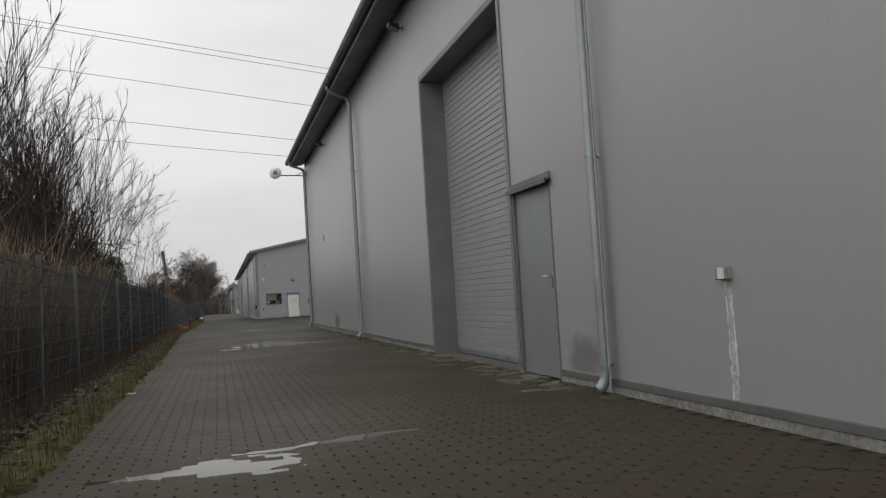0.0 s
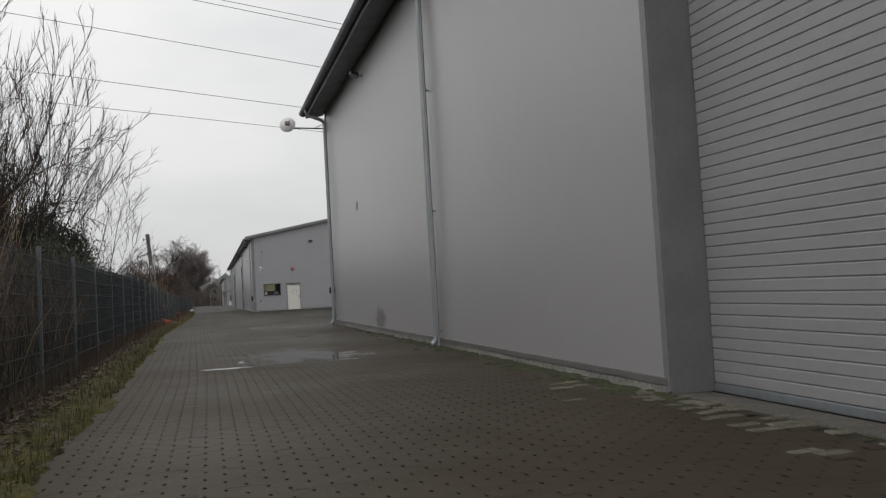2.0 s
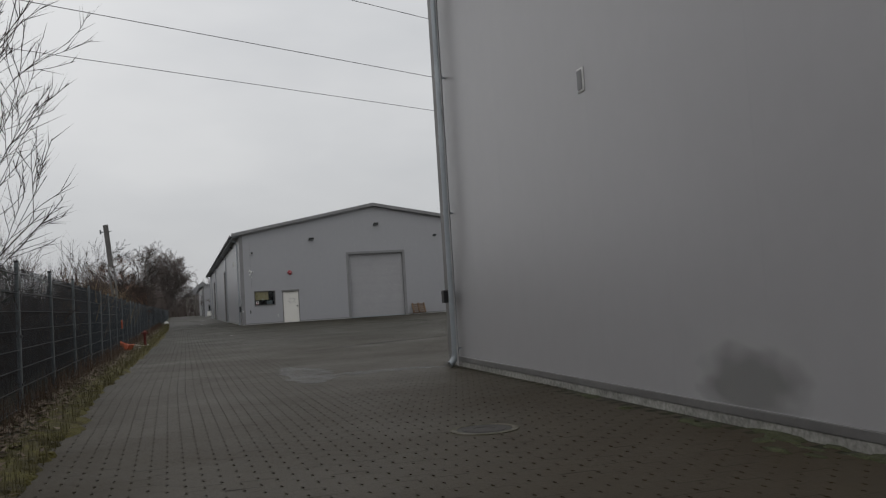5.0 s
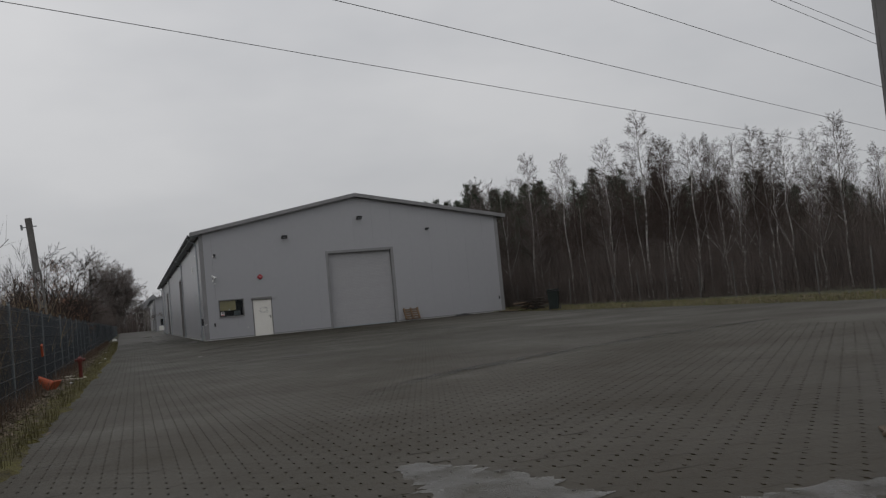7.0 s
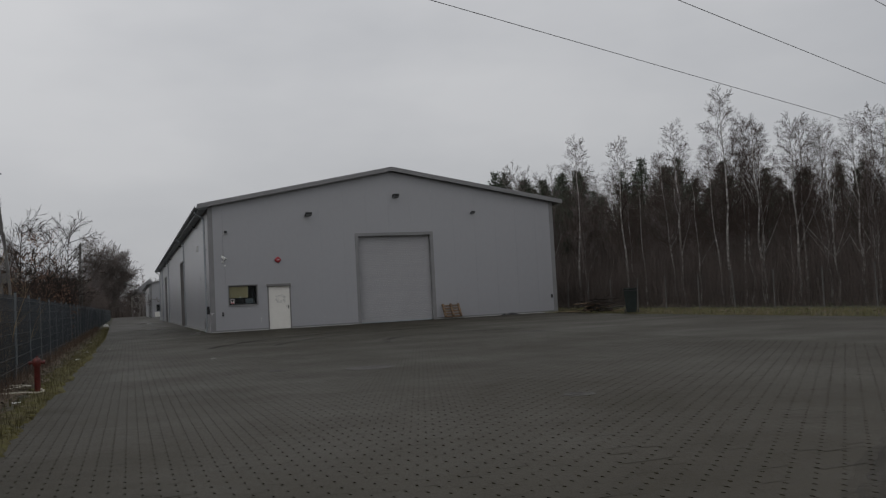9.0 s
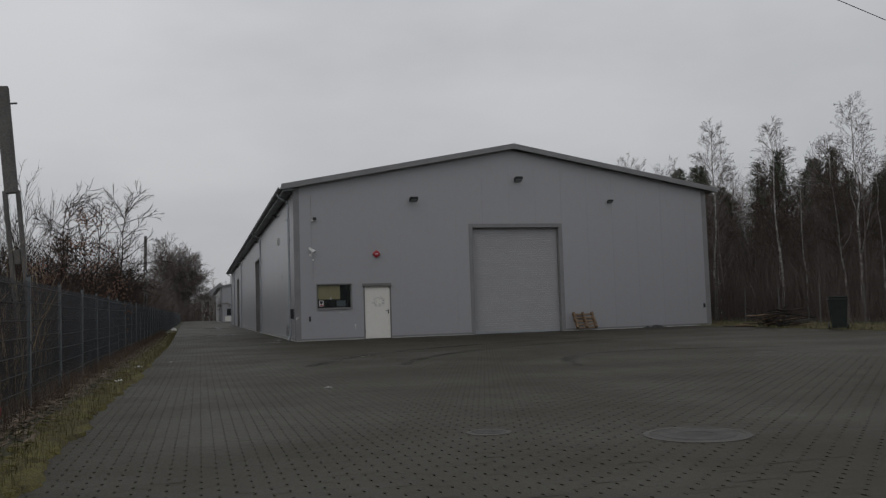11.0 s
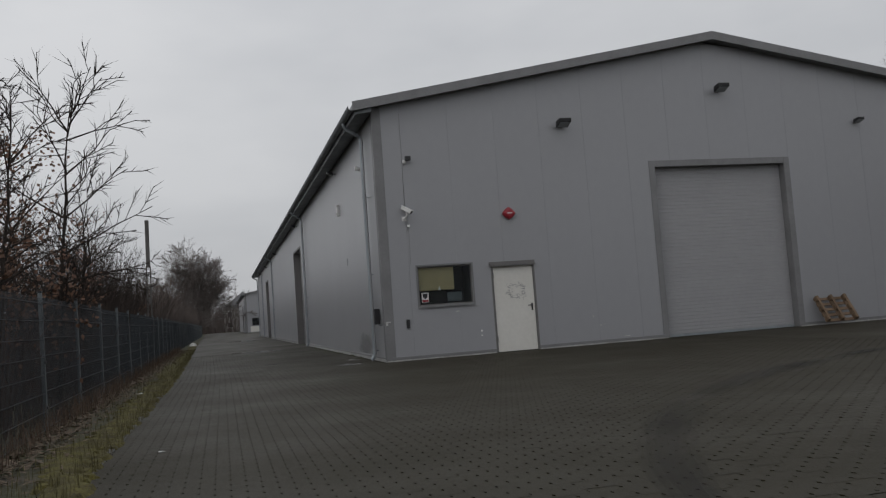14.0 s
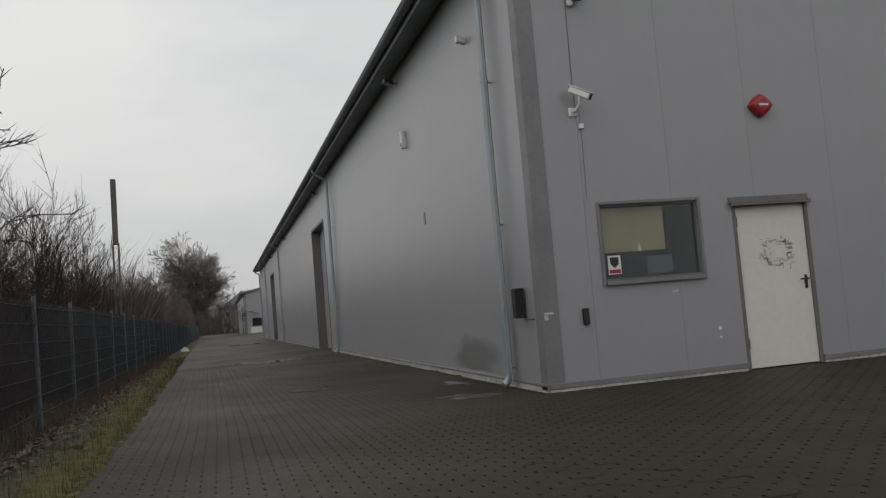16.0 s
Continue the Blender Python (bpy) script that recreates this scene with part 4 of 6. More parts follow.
def stand(kinds, x, y, h):
    """One tree of a given height."""
    o = kinds[rnd.randrange(len(kinds))]
    m = pose(x, y, 0, rnd.uniform(-2, 2), rnd.uniform(-2, 2), rnd.uniform(0, 360)) @ Matrix.Diagonal((h / o["tall"],) * 3 + (1,))
    if o.name not in used:
        used.add(o.name)
        o.matrix_basis = m
        return
    copy_thing(o, m @ Matrix.Diagonal((1 / o.scale[0],) * 3 + (1,)))


for x, y, h in ((31.2, 85.4, 11.3), (31.0, 79.0, 10.2), (31.4, 73.8, 10.1), (31.0, 69.5, 10.9), (31.2, 67.3, 9.0), (31.0, 64.8, 8.5), (31.3, 62.7, 7.9), (30.8, 60.8, 7.7), (31.1, 58.7, 7.1), (30.7, 57.3, 7.3), (31.0, 55.9, 7.0), (31.2, 54.6, 7.4), (32.4, 61.6, 8.3), (32.0, 63.9, 8.0), (32.8, 66.2, 8.8), (32.2, 68.3, 8.7), (33.0, 70.4, 9.6), (31.9, 59.8, 7.7), (30.8, 52.2, 5.6), (30.6, 48.8, 6.6), (32.0, 71.4, 8.6), (32.5, 76.2, 8.8)):
    stand(birches, x, y, h)
for i in range(12):
    y = 46 + i * 4.1 + rnd.uniform(-1.5, 1.5)
    stand(birches, rnd.uniform(31.5, 34.0), y, canopy(y) * rnd.uniform(0.8, 1.15))
for i in range(46):
    y = 45 + i * 1.2 + rnd.uniform(-0.6, 0.6)
    stand(young, rnd.uniform(30.0, 36.5), y, (canopy(y) + 0.5) * rnd.uniform(0.75, 1.1))
for i in range(108):
    y = 47 + i * 0.79 + rnd.uniform(-0.8, 0.8)
    x = rnd.uniform(35.5, 41.0)
    plant(pines, x, y, canopy(y - (x - 33)) * (x - 2) / 31 * rnd.uniform(0.77, 0.95) / 8.3)


def thicket(name, label, count, place, height, material, seed, wide=1.0, tall=None, lean=0.16):
    s = Shape()
    r = random.Random(seed)
    for _ in range(count):
        x, y, z = place(r)
        h = (tall(y) if tall else height) * r.uniform(0.4, 1.15)
        lx, ly = r.gauss(0, lean) * h, r.gauss(0, lean) * h
        w = (0.004 + 0.006 * r.random()) * wide
        a = r.uniform(0, 3.14)
        dx, dy = math.cos(a) * w, math.sin(a) * w
        k = len(s.v)
        s.v += [(x - dx, y - dy, z), (x + dx, y + dy, z), (x + lx * 0.4 + dx * 0.7, y + ly * 0.4 + dy * 0.7, z + h * 0.55), (x + lx * 0.4 - dx * 0.7, y + ly * 0.4 - dy * 0.7, z + h * 0.55), (x + lx, y + ly, z + h)]
        s.f += [(k, k + 1, k + 2, k + 3), (k + 3, k + 2, k + 4)]
        for _ in range(3):
            t = r.uniform(0.3, 0.9)
            bx, by, bz = x + lx * t * 0.7, y + ly * t * 0.7, z + h * t
            l = h * r.uniform(0.15, 0.35)
            ex, ey, ez = bx + r.gauss(0, 0.5) * l, by + r.gauss(0, 0.5) * l, bz + l * 0.8
            k = len(s.v)
            s.v += [(bx - dx * 0.6, by - dy * 0.6, bz), (bx + dx * 0.6, by + dy * 0.6, bz), (ex, ey, ez)]
            s.f.append((k, k + 1, k + 2))
    me = s.mesh(name, material, recalc=False)
    return tagged(new(name, me), label, "undergrowth", kind="stuff")


thicket("wood_undergrowth", "dense leafless brown undergrowth under the wood", 21000, lambda r: (28.2 + 20 * r.random() ** 2.2, r.uniform(43, 125), -0.05), 3.6, UNDER, 5, 1.0, None, 0.34)
thicket("young_growth", "close-grown bare young trees inside the wood", 15000, lambda r: (33.0 + 14 * r.random(), r.uniform(43, 130), -0.05), 7.0, UNDER, 9, 2.6, lambda y: canopy(y) * 0.85, 0.24)
thicket("brambles", "tangle of leafless stems behind the lane fence", 20000, lambda r: (lambda y: (fence_x(y) - 0.2 - abs(r.gauss(0, 1.5)), y, -0.05))(r.uniform(-14, 190)), 1.65, TWIG, 6)
thicket("dry_reeds", "pale dry reeds leaning through the fence", 2400, lambda r: (lambda y: (fence_x(y) - 0.12 - abs(r.gauss(0, 0.8)), y, -0.05))(r.choice([r.uniform(-6, 22), r.uniform(2, 16), r.uniform(-6, 16), r.uniform(36, 56)])), 1.95, REED, 7)

thicket("dry_brush", "dense dry brown brush pressing on the fence", 5500, lambda r: (lambda y: (fence_x(y) - 0.25 - abs(r.gauss(0, 1.2)), y, -0.05))(r.choice([r.uniform(-8, 16), r.uniform(-8, 10)])), 1.7, BRUSH, 8, 1.0)
thicket("lane_end_brush", "dark brush under the trees at the lane's end", 10000, lambda r: (lambda y: (fence_x(y) - 0.5 - abs(r.gauss(0, 2.6)), y, -0.1))(r.uniform(92, 206)), 3.6, UNDER, 17, 3.0)
thicket("far_scrub", "low dark scrub and woods at the lane's far end", 10000, lambda r: (r.uniform(-70, 45), r.uniform(246, 300), -0.1), 6.5, UNDER, 15, 9.0)
thicket("field_scrub", "leafless scrub in the field beyond the fence", 9000, lambda r: (-3 - 30 * r.random(), r.uniform(10, 240), -0.1), 2.6, TWIG, 16, 2.0)

willow = [shrub("willow_shrub", "tall leafless willow shrub behind the fence", 60 + i, 13, h, 0.3, BARK, twig_r=0.005, depth=3, kids=5, lean=0.27) for i, h in enumerate((5.9, 5.2))]
bushes = [shrub("bare_shrub", "bare reddish shrub behind the fence", 70 + i, 10, h, 0.45, TWIG, depth=2, kids=6) for i, h in enumerate((3.0, 3.6, 2.6))]
for x, y, sc in ((-1.9, 20.5, 0.95), (-2.3, 17.5, 1.05), (-2.2, 23.5, 0.95), (-3.2, 26.5, 0.9), (-2.3, 13.5, 1.0), (-3.6, 15.0, 1.1), (-1.9, 10.0, 0.7), (-2.6, 28.6, 1.25), (-3.1, 31.5, 1.3), (-2.0, 15.6, 1.15), (-2.9, 19.0, 1.2), (-3.3, 12.0, 1.2), (-2.6, 22.0, 1.1)):
    plant(willow, x, y, sc)


def leaning_willow(x, y, limbs, seed):
    """Shrub whose stems lean out over the lane: (base height, direction, length, uplift)."""
    t = thing("willow_shrub", "bare willow shrub leaning over the fence", "shrub", (x, y, 0))
    r = random.Random(seed)
    for z, d, l, up in limbs:
        s = Shape()
        limb(s, Vector((r.gauss(0, 0.12), r.gauss(0, 0.12), z)), Vector((d[0] * 0.8, d[1], d[2])), l * 0.86, 0.02, 3, r, 0.36, up, 5, 0.0045, 6, 5)
        part("stem", s.mesh("stem", BARK, recalc=False), BARK, t)


leaning_willow(-0.95, 28.6, [(0, (0.46, -0.05, 0.9), 4.9, 0.2), (0, (0.3, 0.1, 1), 4.8, 0.2), (0, (0.62, 0, 0.9), 4.2, 0.15), (0, (0.12, 0, 1), 5.0, 0.2), (0, (-0.15, 0.1, 1), 4.8, 0.2), (0, (0.2, -0.2, 1), 4.6, 0.2), (0, (0.5, 0.2, 0.8), 3.4, 0.1), (0, (-0.05, -0.1, 1), 4.2, 0.2)], 3)
leaning_willow(-1.25, 20.2, [(0, (0.1, 0, 1), 3.6, 0.1), (0, (-0.1, 0.1, 1), 4.2, 0.1), (2.3, (0.95, -0.05, 0.55), 2.7, -0.3), (2.0, (0.9, 0.15, 0.45), 2.1, -0.25)], 4)
for i in range(70):
    y = 4 + i * 2.55 + rnd.uniform(-1, 1)
    plant(bushes, fence_x(y) - rnd.uniform(0.8, 4.0), y, rnd.uniform(0.55, 0.8) if 18 < y < 40 or 51 < y < 64 else rnd.uniform(0.7, 1.0))

for i in range(22):
    y = 42 + i * 1.1 + rnd.uniform(-0.5, 0.5)
    plant(bushes, fence_x(y) - rnd.uniform(1.5, 3.4), y, rnd.uniform(0.55, 0.75))
for i in range(26):
    y = 66 + i * 1.25 + rnd.uniform(-0.5, 0.5)
    plant(bushes, fence_x(y) - rnd.uniform(1.0, 3.6), y, rnd.uniform(0.75, 1.05))


def sapling(seed, height):
    """Young tree: one leader, rising side limbs and a few leaves left on it."""
    t = thing("bare_sapling", "bare young tree with a few dry brown leaves", "tree", group="young trees behind the fence")
    r = random.Random(seed)
    s = Shape()
    pts = [Vector((r.gauss(0, 0.02) * i, r.gauss(0, 0.02) * i, height * i / 8 - 0.1)) for i in range(9)]
    s.tube(pts, [0.045 * (1 - 0.88 * i / 8) for i in range(9)], 6, caps=False)
    part("trunk", s.mesh("trunk", BARK, True, recalc=False), BARK, t)
    c, lv = Shape(), Shape()
    for i in range(26):
        f = r.uniform(0.15, 0.95) * 8
        j = min(int(f), 7)
        p = pts[j].lerp(pts[j + 1], f - j)
        w = r.uniform(0, 6.283)
        low = 1 - p.z / height
        limb(c, p, Vector((math.cos(w), math.sin(w), r.uniform(0.6, 1.4))), height * (0.1 + 0.2 * low), 0.016, 2, r, 0.4, 0.15, 4, 0.0045, 4, 4)
        for _ in range(r.choice((0, 10, 40))):
            q = p + Vector((math.cos(w), math.sin(w), 0.5)) * r.uniform(0.05, 0.9) + Vector((r.gauss(0, 0.1), r.gauss(0, 0.1), r.gauss(0, 0.1)))
            a = Vector((r.gauss(0, 1), r.gauss(0, 1), -1.0)).normalized() * 0.085
            b = a.orthogonal().normalized() * 0.034
            k = len(lv.v)
            lv.v += [tuple(q), tuple(q + a * 0.5 + b), tuple(q + a), tuple(q + a * 0.5 - b)]
            lv.f.append((k, k + 1, k + 2, k + 3))
    part("crown", c.mesh("crown", BARK, recalc=False), BARK, t)
    part("dry_leaves", lv.mesh("dry_leaves", DRYLEAF, recalc=False), DRYLEAF, t, kind="stuff")
    return t


def spreading_sapling(x, y, height, arms, seed):
    """Young tree with long bare side limbs that reach out level; arms: (height, direction, length)."""
    t = thing("bare_sapling", "bare young tree with long spreading limbs and a few brown leaves", "tree", (x, y, 0), group="young trees behind the fence")
    r = random.Random(seed)
    pts = [Vector((0.035 * i + r.gauss(0, 0.015), r.gauss(0, 0.02), height * i / 9 - 0.1)) for i in range(10)]
    part("trunk", Shape().tube(pts, [0.042 * (1 - 0.9 * i / 9) for i in range(10)], 6, caps=False).mesh("trunk", BARK, True, recalc=False), BARK, t)
    more = [(r.uniform(0.28, 0.92) * height, (r.gauss(0, 1), r.gauss(0, 1), r.uniform(0.5, 1.1)), r.uniform(0.5, 1.05)) for _ in range(17)]
    c = Shape()
    for z, d, l in list(arms) + more:
        f = (z + 0.1) / height * 9
        k = min(int(f), 8)
        limb(c, pts[k].lerp(pts[k + 1], f - k), Vector(d), l, 0.008 + 0.006 * l, 2, r, 0.4, 0.03, 5, 0.0055, 5, 5)
    part("crown", c.mesh("crown", BARK, recalc=False), BARK, t)
    lv = Shape()
    for _ in range(230):
        q = Vector((r.gauss(0.08, 0.2), r.gauss(0, 0.2), r.gauss(0.38, 0.13) * height))
        a = Vector((r.gauss(0, 1), r.gauss(0, 1), -0.8)).normalized() * r.uniform(0.05, 0.09)
        b = a.orthogonal().normalized() * 0.03
        k = len(lv.v)
        lv.v += [tuple(q), tuple(q + a * 0.5 + b), tuple(q + a), tuple(q + a * 0.5 - b)]
        lv.f.append((k, k + 1, k + 2, k + 3))
    part("dry_leaves", lv.mesh("dry_leaves", DRYLEAF, recalc=False), DRYLEAF, t, kind="stuff")


spreading_sapling(0.05, 67.5, 4.6, [(1.8, (1, -0.15, 0.2), 1.2), (2.2, (1, 0.1, 0.5), 1.35), (2.7, (1, -0.2, 0.7), 1.1), (3.3, (0.9, 0.2, 0.9), 0.9), (2.7, (-1, 0.2, 0.7), 1.2)], 84)
spreading_sapling(-0.5, 66.6, 4.2, [(1.8, (1, 0.2, 0.75), 1.4), (2.4, (0.9, -0.2, 0.9), 1.1), (2.2, (-0.9, 0.1, 0.8), 1.4), (3.3, (0.8, 0.3, 1.0), 1.2)], 85)
spreading_sapling(-1.5, 67.2, 4.6, [(1.9, (1, 0.1, 0.6), 1.5), (2.4, (-0.8, 0.3, 0.9), 1.3)], 86)
spreading_sapling(-0.6, 73.6, 4.4, [(1.7, (1, -0.1, 0.5), 1.3), (2.5, (0.7, 0.4, 0.9), 1.2)], 87)
spreading_sapling(-1.9, 71.0, 5.2, [(2.2, (0.9, -0.3, 0.7), 1.6)], 88)
sapl = [sapling(80, 6.3), sapling(81, 5.6), sapling(82, 4.8)]
clump = [shrub("young_tree_clump", "bare young trees growing as a dense clump", 75 + i, 10, h, 0.36, BARK, twig_r=0.0048, depth=3, kids=5, lean=0.6) for i, h in enumerate((4.8, 4.2))]
for x, y, sc in ((-1.5, 68.2, 0.6), (-0.9, 72.4, 0.55), (-1.8, 73.5, 0.75), (-0.7, 75.6, 0.6), (-1.3, 78.0, 0.72), (-0.6, 80.6, 0.62), (-1.8, 83.0, 0.78), (-0.9, 86.5, 0.64), (-1.9, 90.0, 0.8), (-1.2, 93.5, 0.66), (-2.6, 79.5, 0.85), (-2.2, 66.0, 0.85), (-1.2, 64.0, 0.6), (-2.9, 63.0, 0.8), (-1.7, 61.0, 0.62), (-0.9, 58.5, 0.5)):
    plant(clump, x, y, sc)
plant(sapl, -2.2, 65.5, 0.6)
for i in range(22):
    y = 64 + i * 2.9 + rnd.uniform(-0.6, 0.6)
    plant(sapl[1:], fence_x(y) - rnd.uniform(0.9, 4.5), y, rnd.uniform(0.5, 0.85))


def evergreen(x, y, w, h):
    """Dense dark bush of small leaf sprays on short stems."""
    t = thing("evergreen_bush", "dense dark green-brown evergreen bush", "shrub", (x, y, 0))
    r = random.Random(int(y * 10))
    s, st = Shape(), Shape()
    for i in range(190):
        a, u = r.uniform(0, 6.283), r.random()
        top = Vector((math.cos(a) * w * math.sqrt(u) * r.uniform(0.7, 1.05), math.sin(a) * w * math.sqrt(u) * r.uniform(0.7, 1.05), h * (0.25 + 0.75 * (1 - u * 0.8) * r.random() ** 0.5)))
        st.tube([Vector((0, 0, 0)), top * 0.5 + Vector((0, 0, 0.1)), top], [0.02, 0.012, 0.004], 3, caps=False)
        for _ in range(70):
            q = top + Vector((r.gauss(0, 0.16), r.gauss(0, 0.16), r.gauss(0, 0.14)))
            d = Vector((r.gauss(0, 1), r.gauss(0, 1), r.gauss(0.5, 0.8))).normalized() * r.uniform(0.06, 0.14)
            b = d.orthogonal().normalized() * r.uniform(0.016, 0.032)
            k = len(s.v)
            s.v += [tuple(q - b), tuple(q + b), tuple(q + d)]
            s.f.append((k, k + 1, k + 2))
    part("stem", st.mesh("stem", BARK, recalc=False), BARK, t)
    part("foliage", s.mesh("foliage", PINE, recalc=False), PINE, t, kind="stuff")


evergreen(-1.7, 30.0, 1.5, 3.6)
evergreen(-2.6, 33.0, 1.2, 2.9)
evergreen(-1.2, 27.6, 0.8, 2.5)


def broad_tree(seed, height, limbs, kids):
    t = thing("bare_tree", "large leafless tree with a dense round crown", "tree")
    r = random.Random(seed)
    s = Shape()
    s.tube([(0, 0, -0.2), (0.1, 0, height * 0.2), (0, 0.2, height * 0.42)], [0.34, 0.28, 0.2], 8, caps=False)
    part("trunk", s.mesh("trunk", BARK, True, recalc=False), BARK, t)
    c = Shape()
    for i in range(limbs):
        w = r.uniform(0, 6.283)
        d = Vector((math.cos(w), math.sin(w), r.uniform(-0.05, 2.4)))
        limb(c, Vector((0, 0, height * r.uniform(0.05, 0.45))), d, height * r.uniform(0.3, 0.52), 0.06, 3, r, 0.42, 0.12, 3, 0.011, 3, kids)
    # far crown takes the twig colour with haze in it
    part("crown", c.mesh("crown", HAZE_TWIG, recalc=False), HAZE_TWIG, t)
    return t


plant([broad_tree(90, 12.6, 62, 9)], -1.3, 191, 1.12)
far_tree = [broad_tree(92, 12.0, 30, 6)]
for x, y, sc in ((-5.4, 188, 0.72), (-4.6, 178, 0.55), (-9, 176, 0.55), (-7.5, 200, 0.8), (-2.5, 240, 0.75), (-12, 240, 0.9), (7, 285, 1.0)):
    plant(far_tree, x, y, sc)


# ---- overhead wires ----
def wire(x0, y0, z0, dy, dz, sag, r):
    s = Shape()
    pts = []
    for i in range(41):
        t = i / 40
        x = -70 + 150 * t
        pts.append((x, y0 + dy * (x - x0), z0 + dz * (x - x0) + sag * ((x - 10) / 70) ** 2))
    s.tube(pts, r, 5)
    tagged(part("overhead_wire", s, BLACK), "dark overhead power line cable", "wire", group="overhead power lines")


for y, dy, z, dz in ((56.99, 0.385, 11.76, -0.037), (50.81, 0.404, 11.78, -0.040), (48.36, 0.38, 13.61, -0.054), (45.9, 0.421, 15.04, -0.037), (46.7, 0.4, 15.59, -0.038)):
    wire(2.3, y, z, dy, dz, 0.0, 0.014)


# ---- poles ----
def concrete_pole(x, y, top, lean, fitted):
    p = thing("concrete_pole", "slotted concrete power pole, weathered and leaning", "pole", (x, y, 0), group="concrete poles")
    p.rotation_euler = (0, radians(lean), 0)
    for a in (-1, 1):
        s = Shape()
        s.bevel_box(-0.034, 0.034, -0.05, 0.05, 0, top - 1.6, 0.01, pose(a * 0.085, 0, -0.2, 0, a * 0.3, 0))
        part("leg", s, POLE, p)
    s = Shape()
    s.bevel_box(-0.105, 0.105, -0.06, 0.06, top - 1.85, top, 0.015)
    part("web", Shape().bevel_box(-0.05, 0.05, -0.05, 0.05, top * 0.4, top * 0.4 + 0.25, 0.01), POLE, p)
    head = part("head", s, POLE, p)
    if not fitted:
        p.scale = (0.7, 0.7, 1.0)
        return
    b = Shape()
    b.tube([(-0.26, 0, top - 0.3), (0.22, 0, top - 0.3)], 0.018, 6)
    b.tube([(-0.24, 0, top - 0.38), (-0.24, 0, top - 0.2)], 0.035, 8)
    part("bolt", b, ZINC_DARK, head)


concrete_pole(-0.42, 57.4, 5.1, -5.0, True)
concrete_pole(-0.45, 90.1, 5.45, 0.5, False)

# ---- wire fence at the wood ----
wf = thing("wire_fence", "low wire mesh fence on thin pale posts before the wood", "fence")
post_m = Shape().bevel_box(-0.021, 0.021, -0.021, 0.021, -0.1, 1.52, 0.006).mesh("post", POLE)
for i in range(32):
    o = part("post", post_m, POLE, wf)
    o.matrix_basis = pose(26.0, 43.65 + i * 2.43 + rnd.uniform(-0.12, 0.12), 0, rnd.uniform(-2, 2), rnd.uniform(-3, 3), 0)
for k in range(11):
    z = 0.05 + 0.14 * k
    part("strand", Shape().tube([(26.0, 42, z), (26.0, 119, z)], 0.0022, 3), FENCE, wf)
tuft_stuff("yard_grass", "rough pale grass at the yard's edge", "grass", 16000, lambda r: (lambda y: (yard_x(y) - 0.1 + r.uniform(0, 1) ** 1.2 * 4.2, y, -0.03))(r.uniform(40, 84)), 0.13, 0.014, PALE_GRASS)
tuft_stuff("dry_yard_litter", "pale dead stalks and leaves along the yard's edge", "litter", 5000, lambda r: (lambda y: (yard_x(y) + 0.1 + r.uniform(0, 1) * 3.6, y, 0.0))(r.uniform(40, 84)), 0.2, 0.035, LITTER, flat=True)
tuft_stuff("verge_grass", "short winter grass on the verge", "grass", 11000, lambda r: (lambda y: (fence_x(y) + 0.1 + (edge_x(y) + 0.02 - fence_x(y) - 0.1) * math.sqrt(r.random()), y, 0.02))(r.uniform(-3, 100)), 0.036, 0.006, GRASS, lean=0.95)
tuft_stuff("leaf_litter", "dead leaves and reed scraps below the fence", "litter", 16000, lambda r: (lambda y: (min(edge_x(y) + 0.1, fence_x(y) + 0.06 + abs(r.gauss(0, 0.19))), y, 0.045))(r.uniform(-3, 100)), 0.1, 0.03, LITTER, flat=True)


tuft_stuff("fence_grass", "dry brown grass standing along the fence", "grass", 9000, lambda r: (lambda y: (fence_x(y) + r.gauss(0.05, 0.11), y, 0.0))(r.choice([r.uniform(36, 68), r.uniform(66, 100), r.uniform(0, 36)])), 0.34, 0.007, BRUSH, lean=0.7)


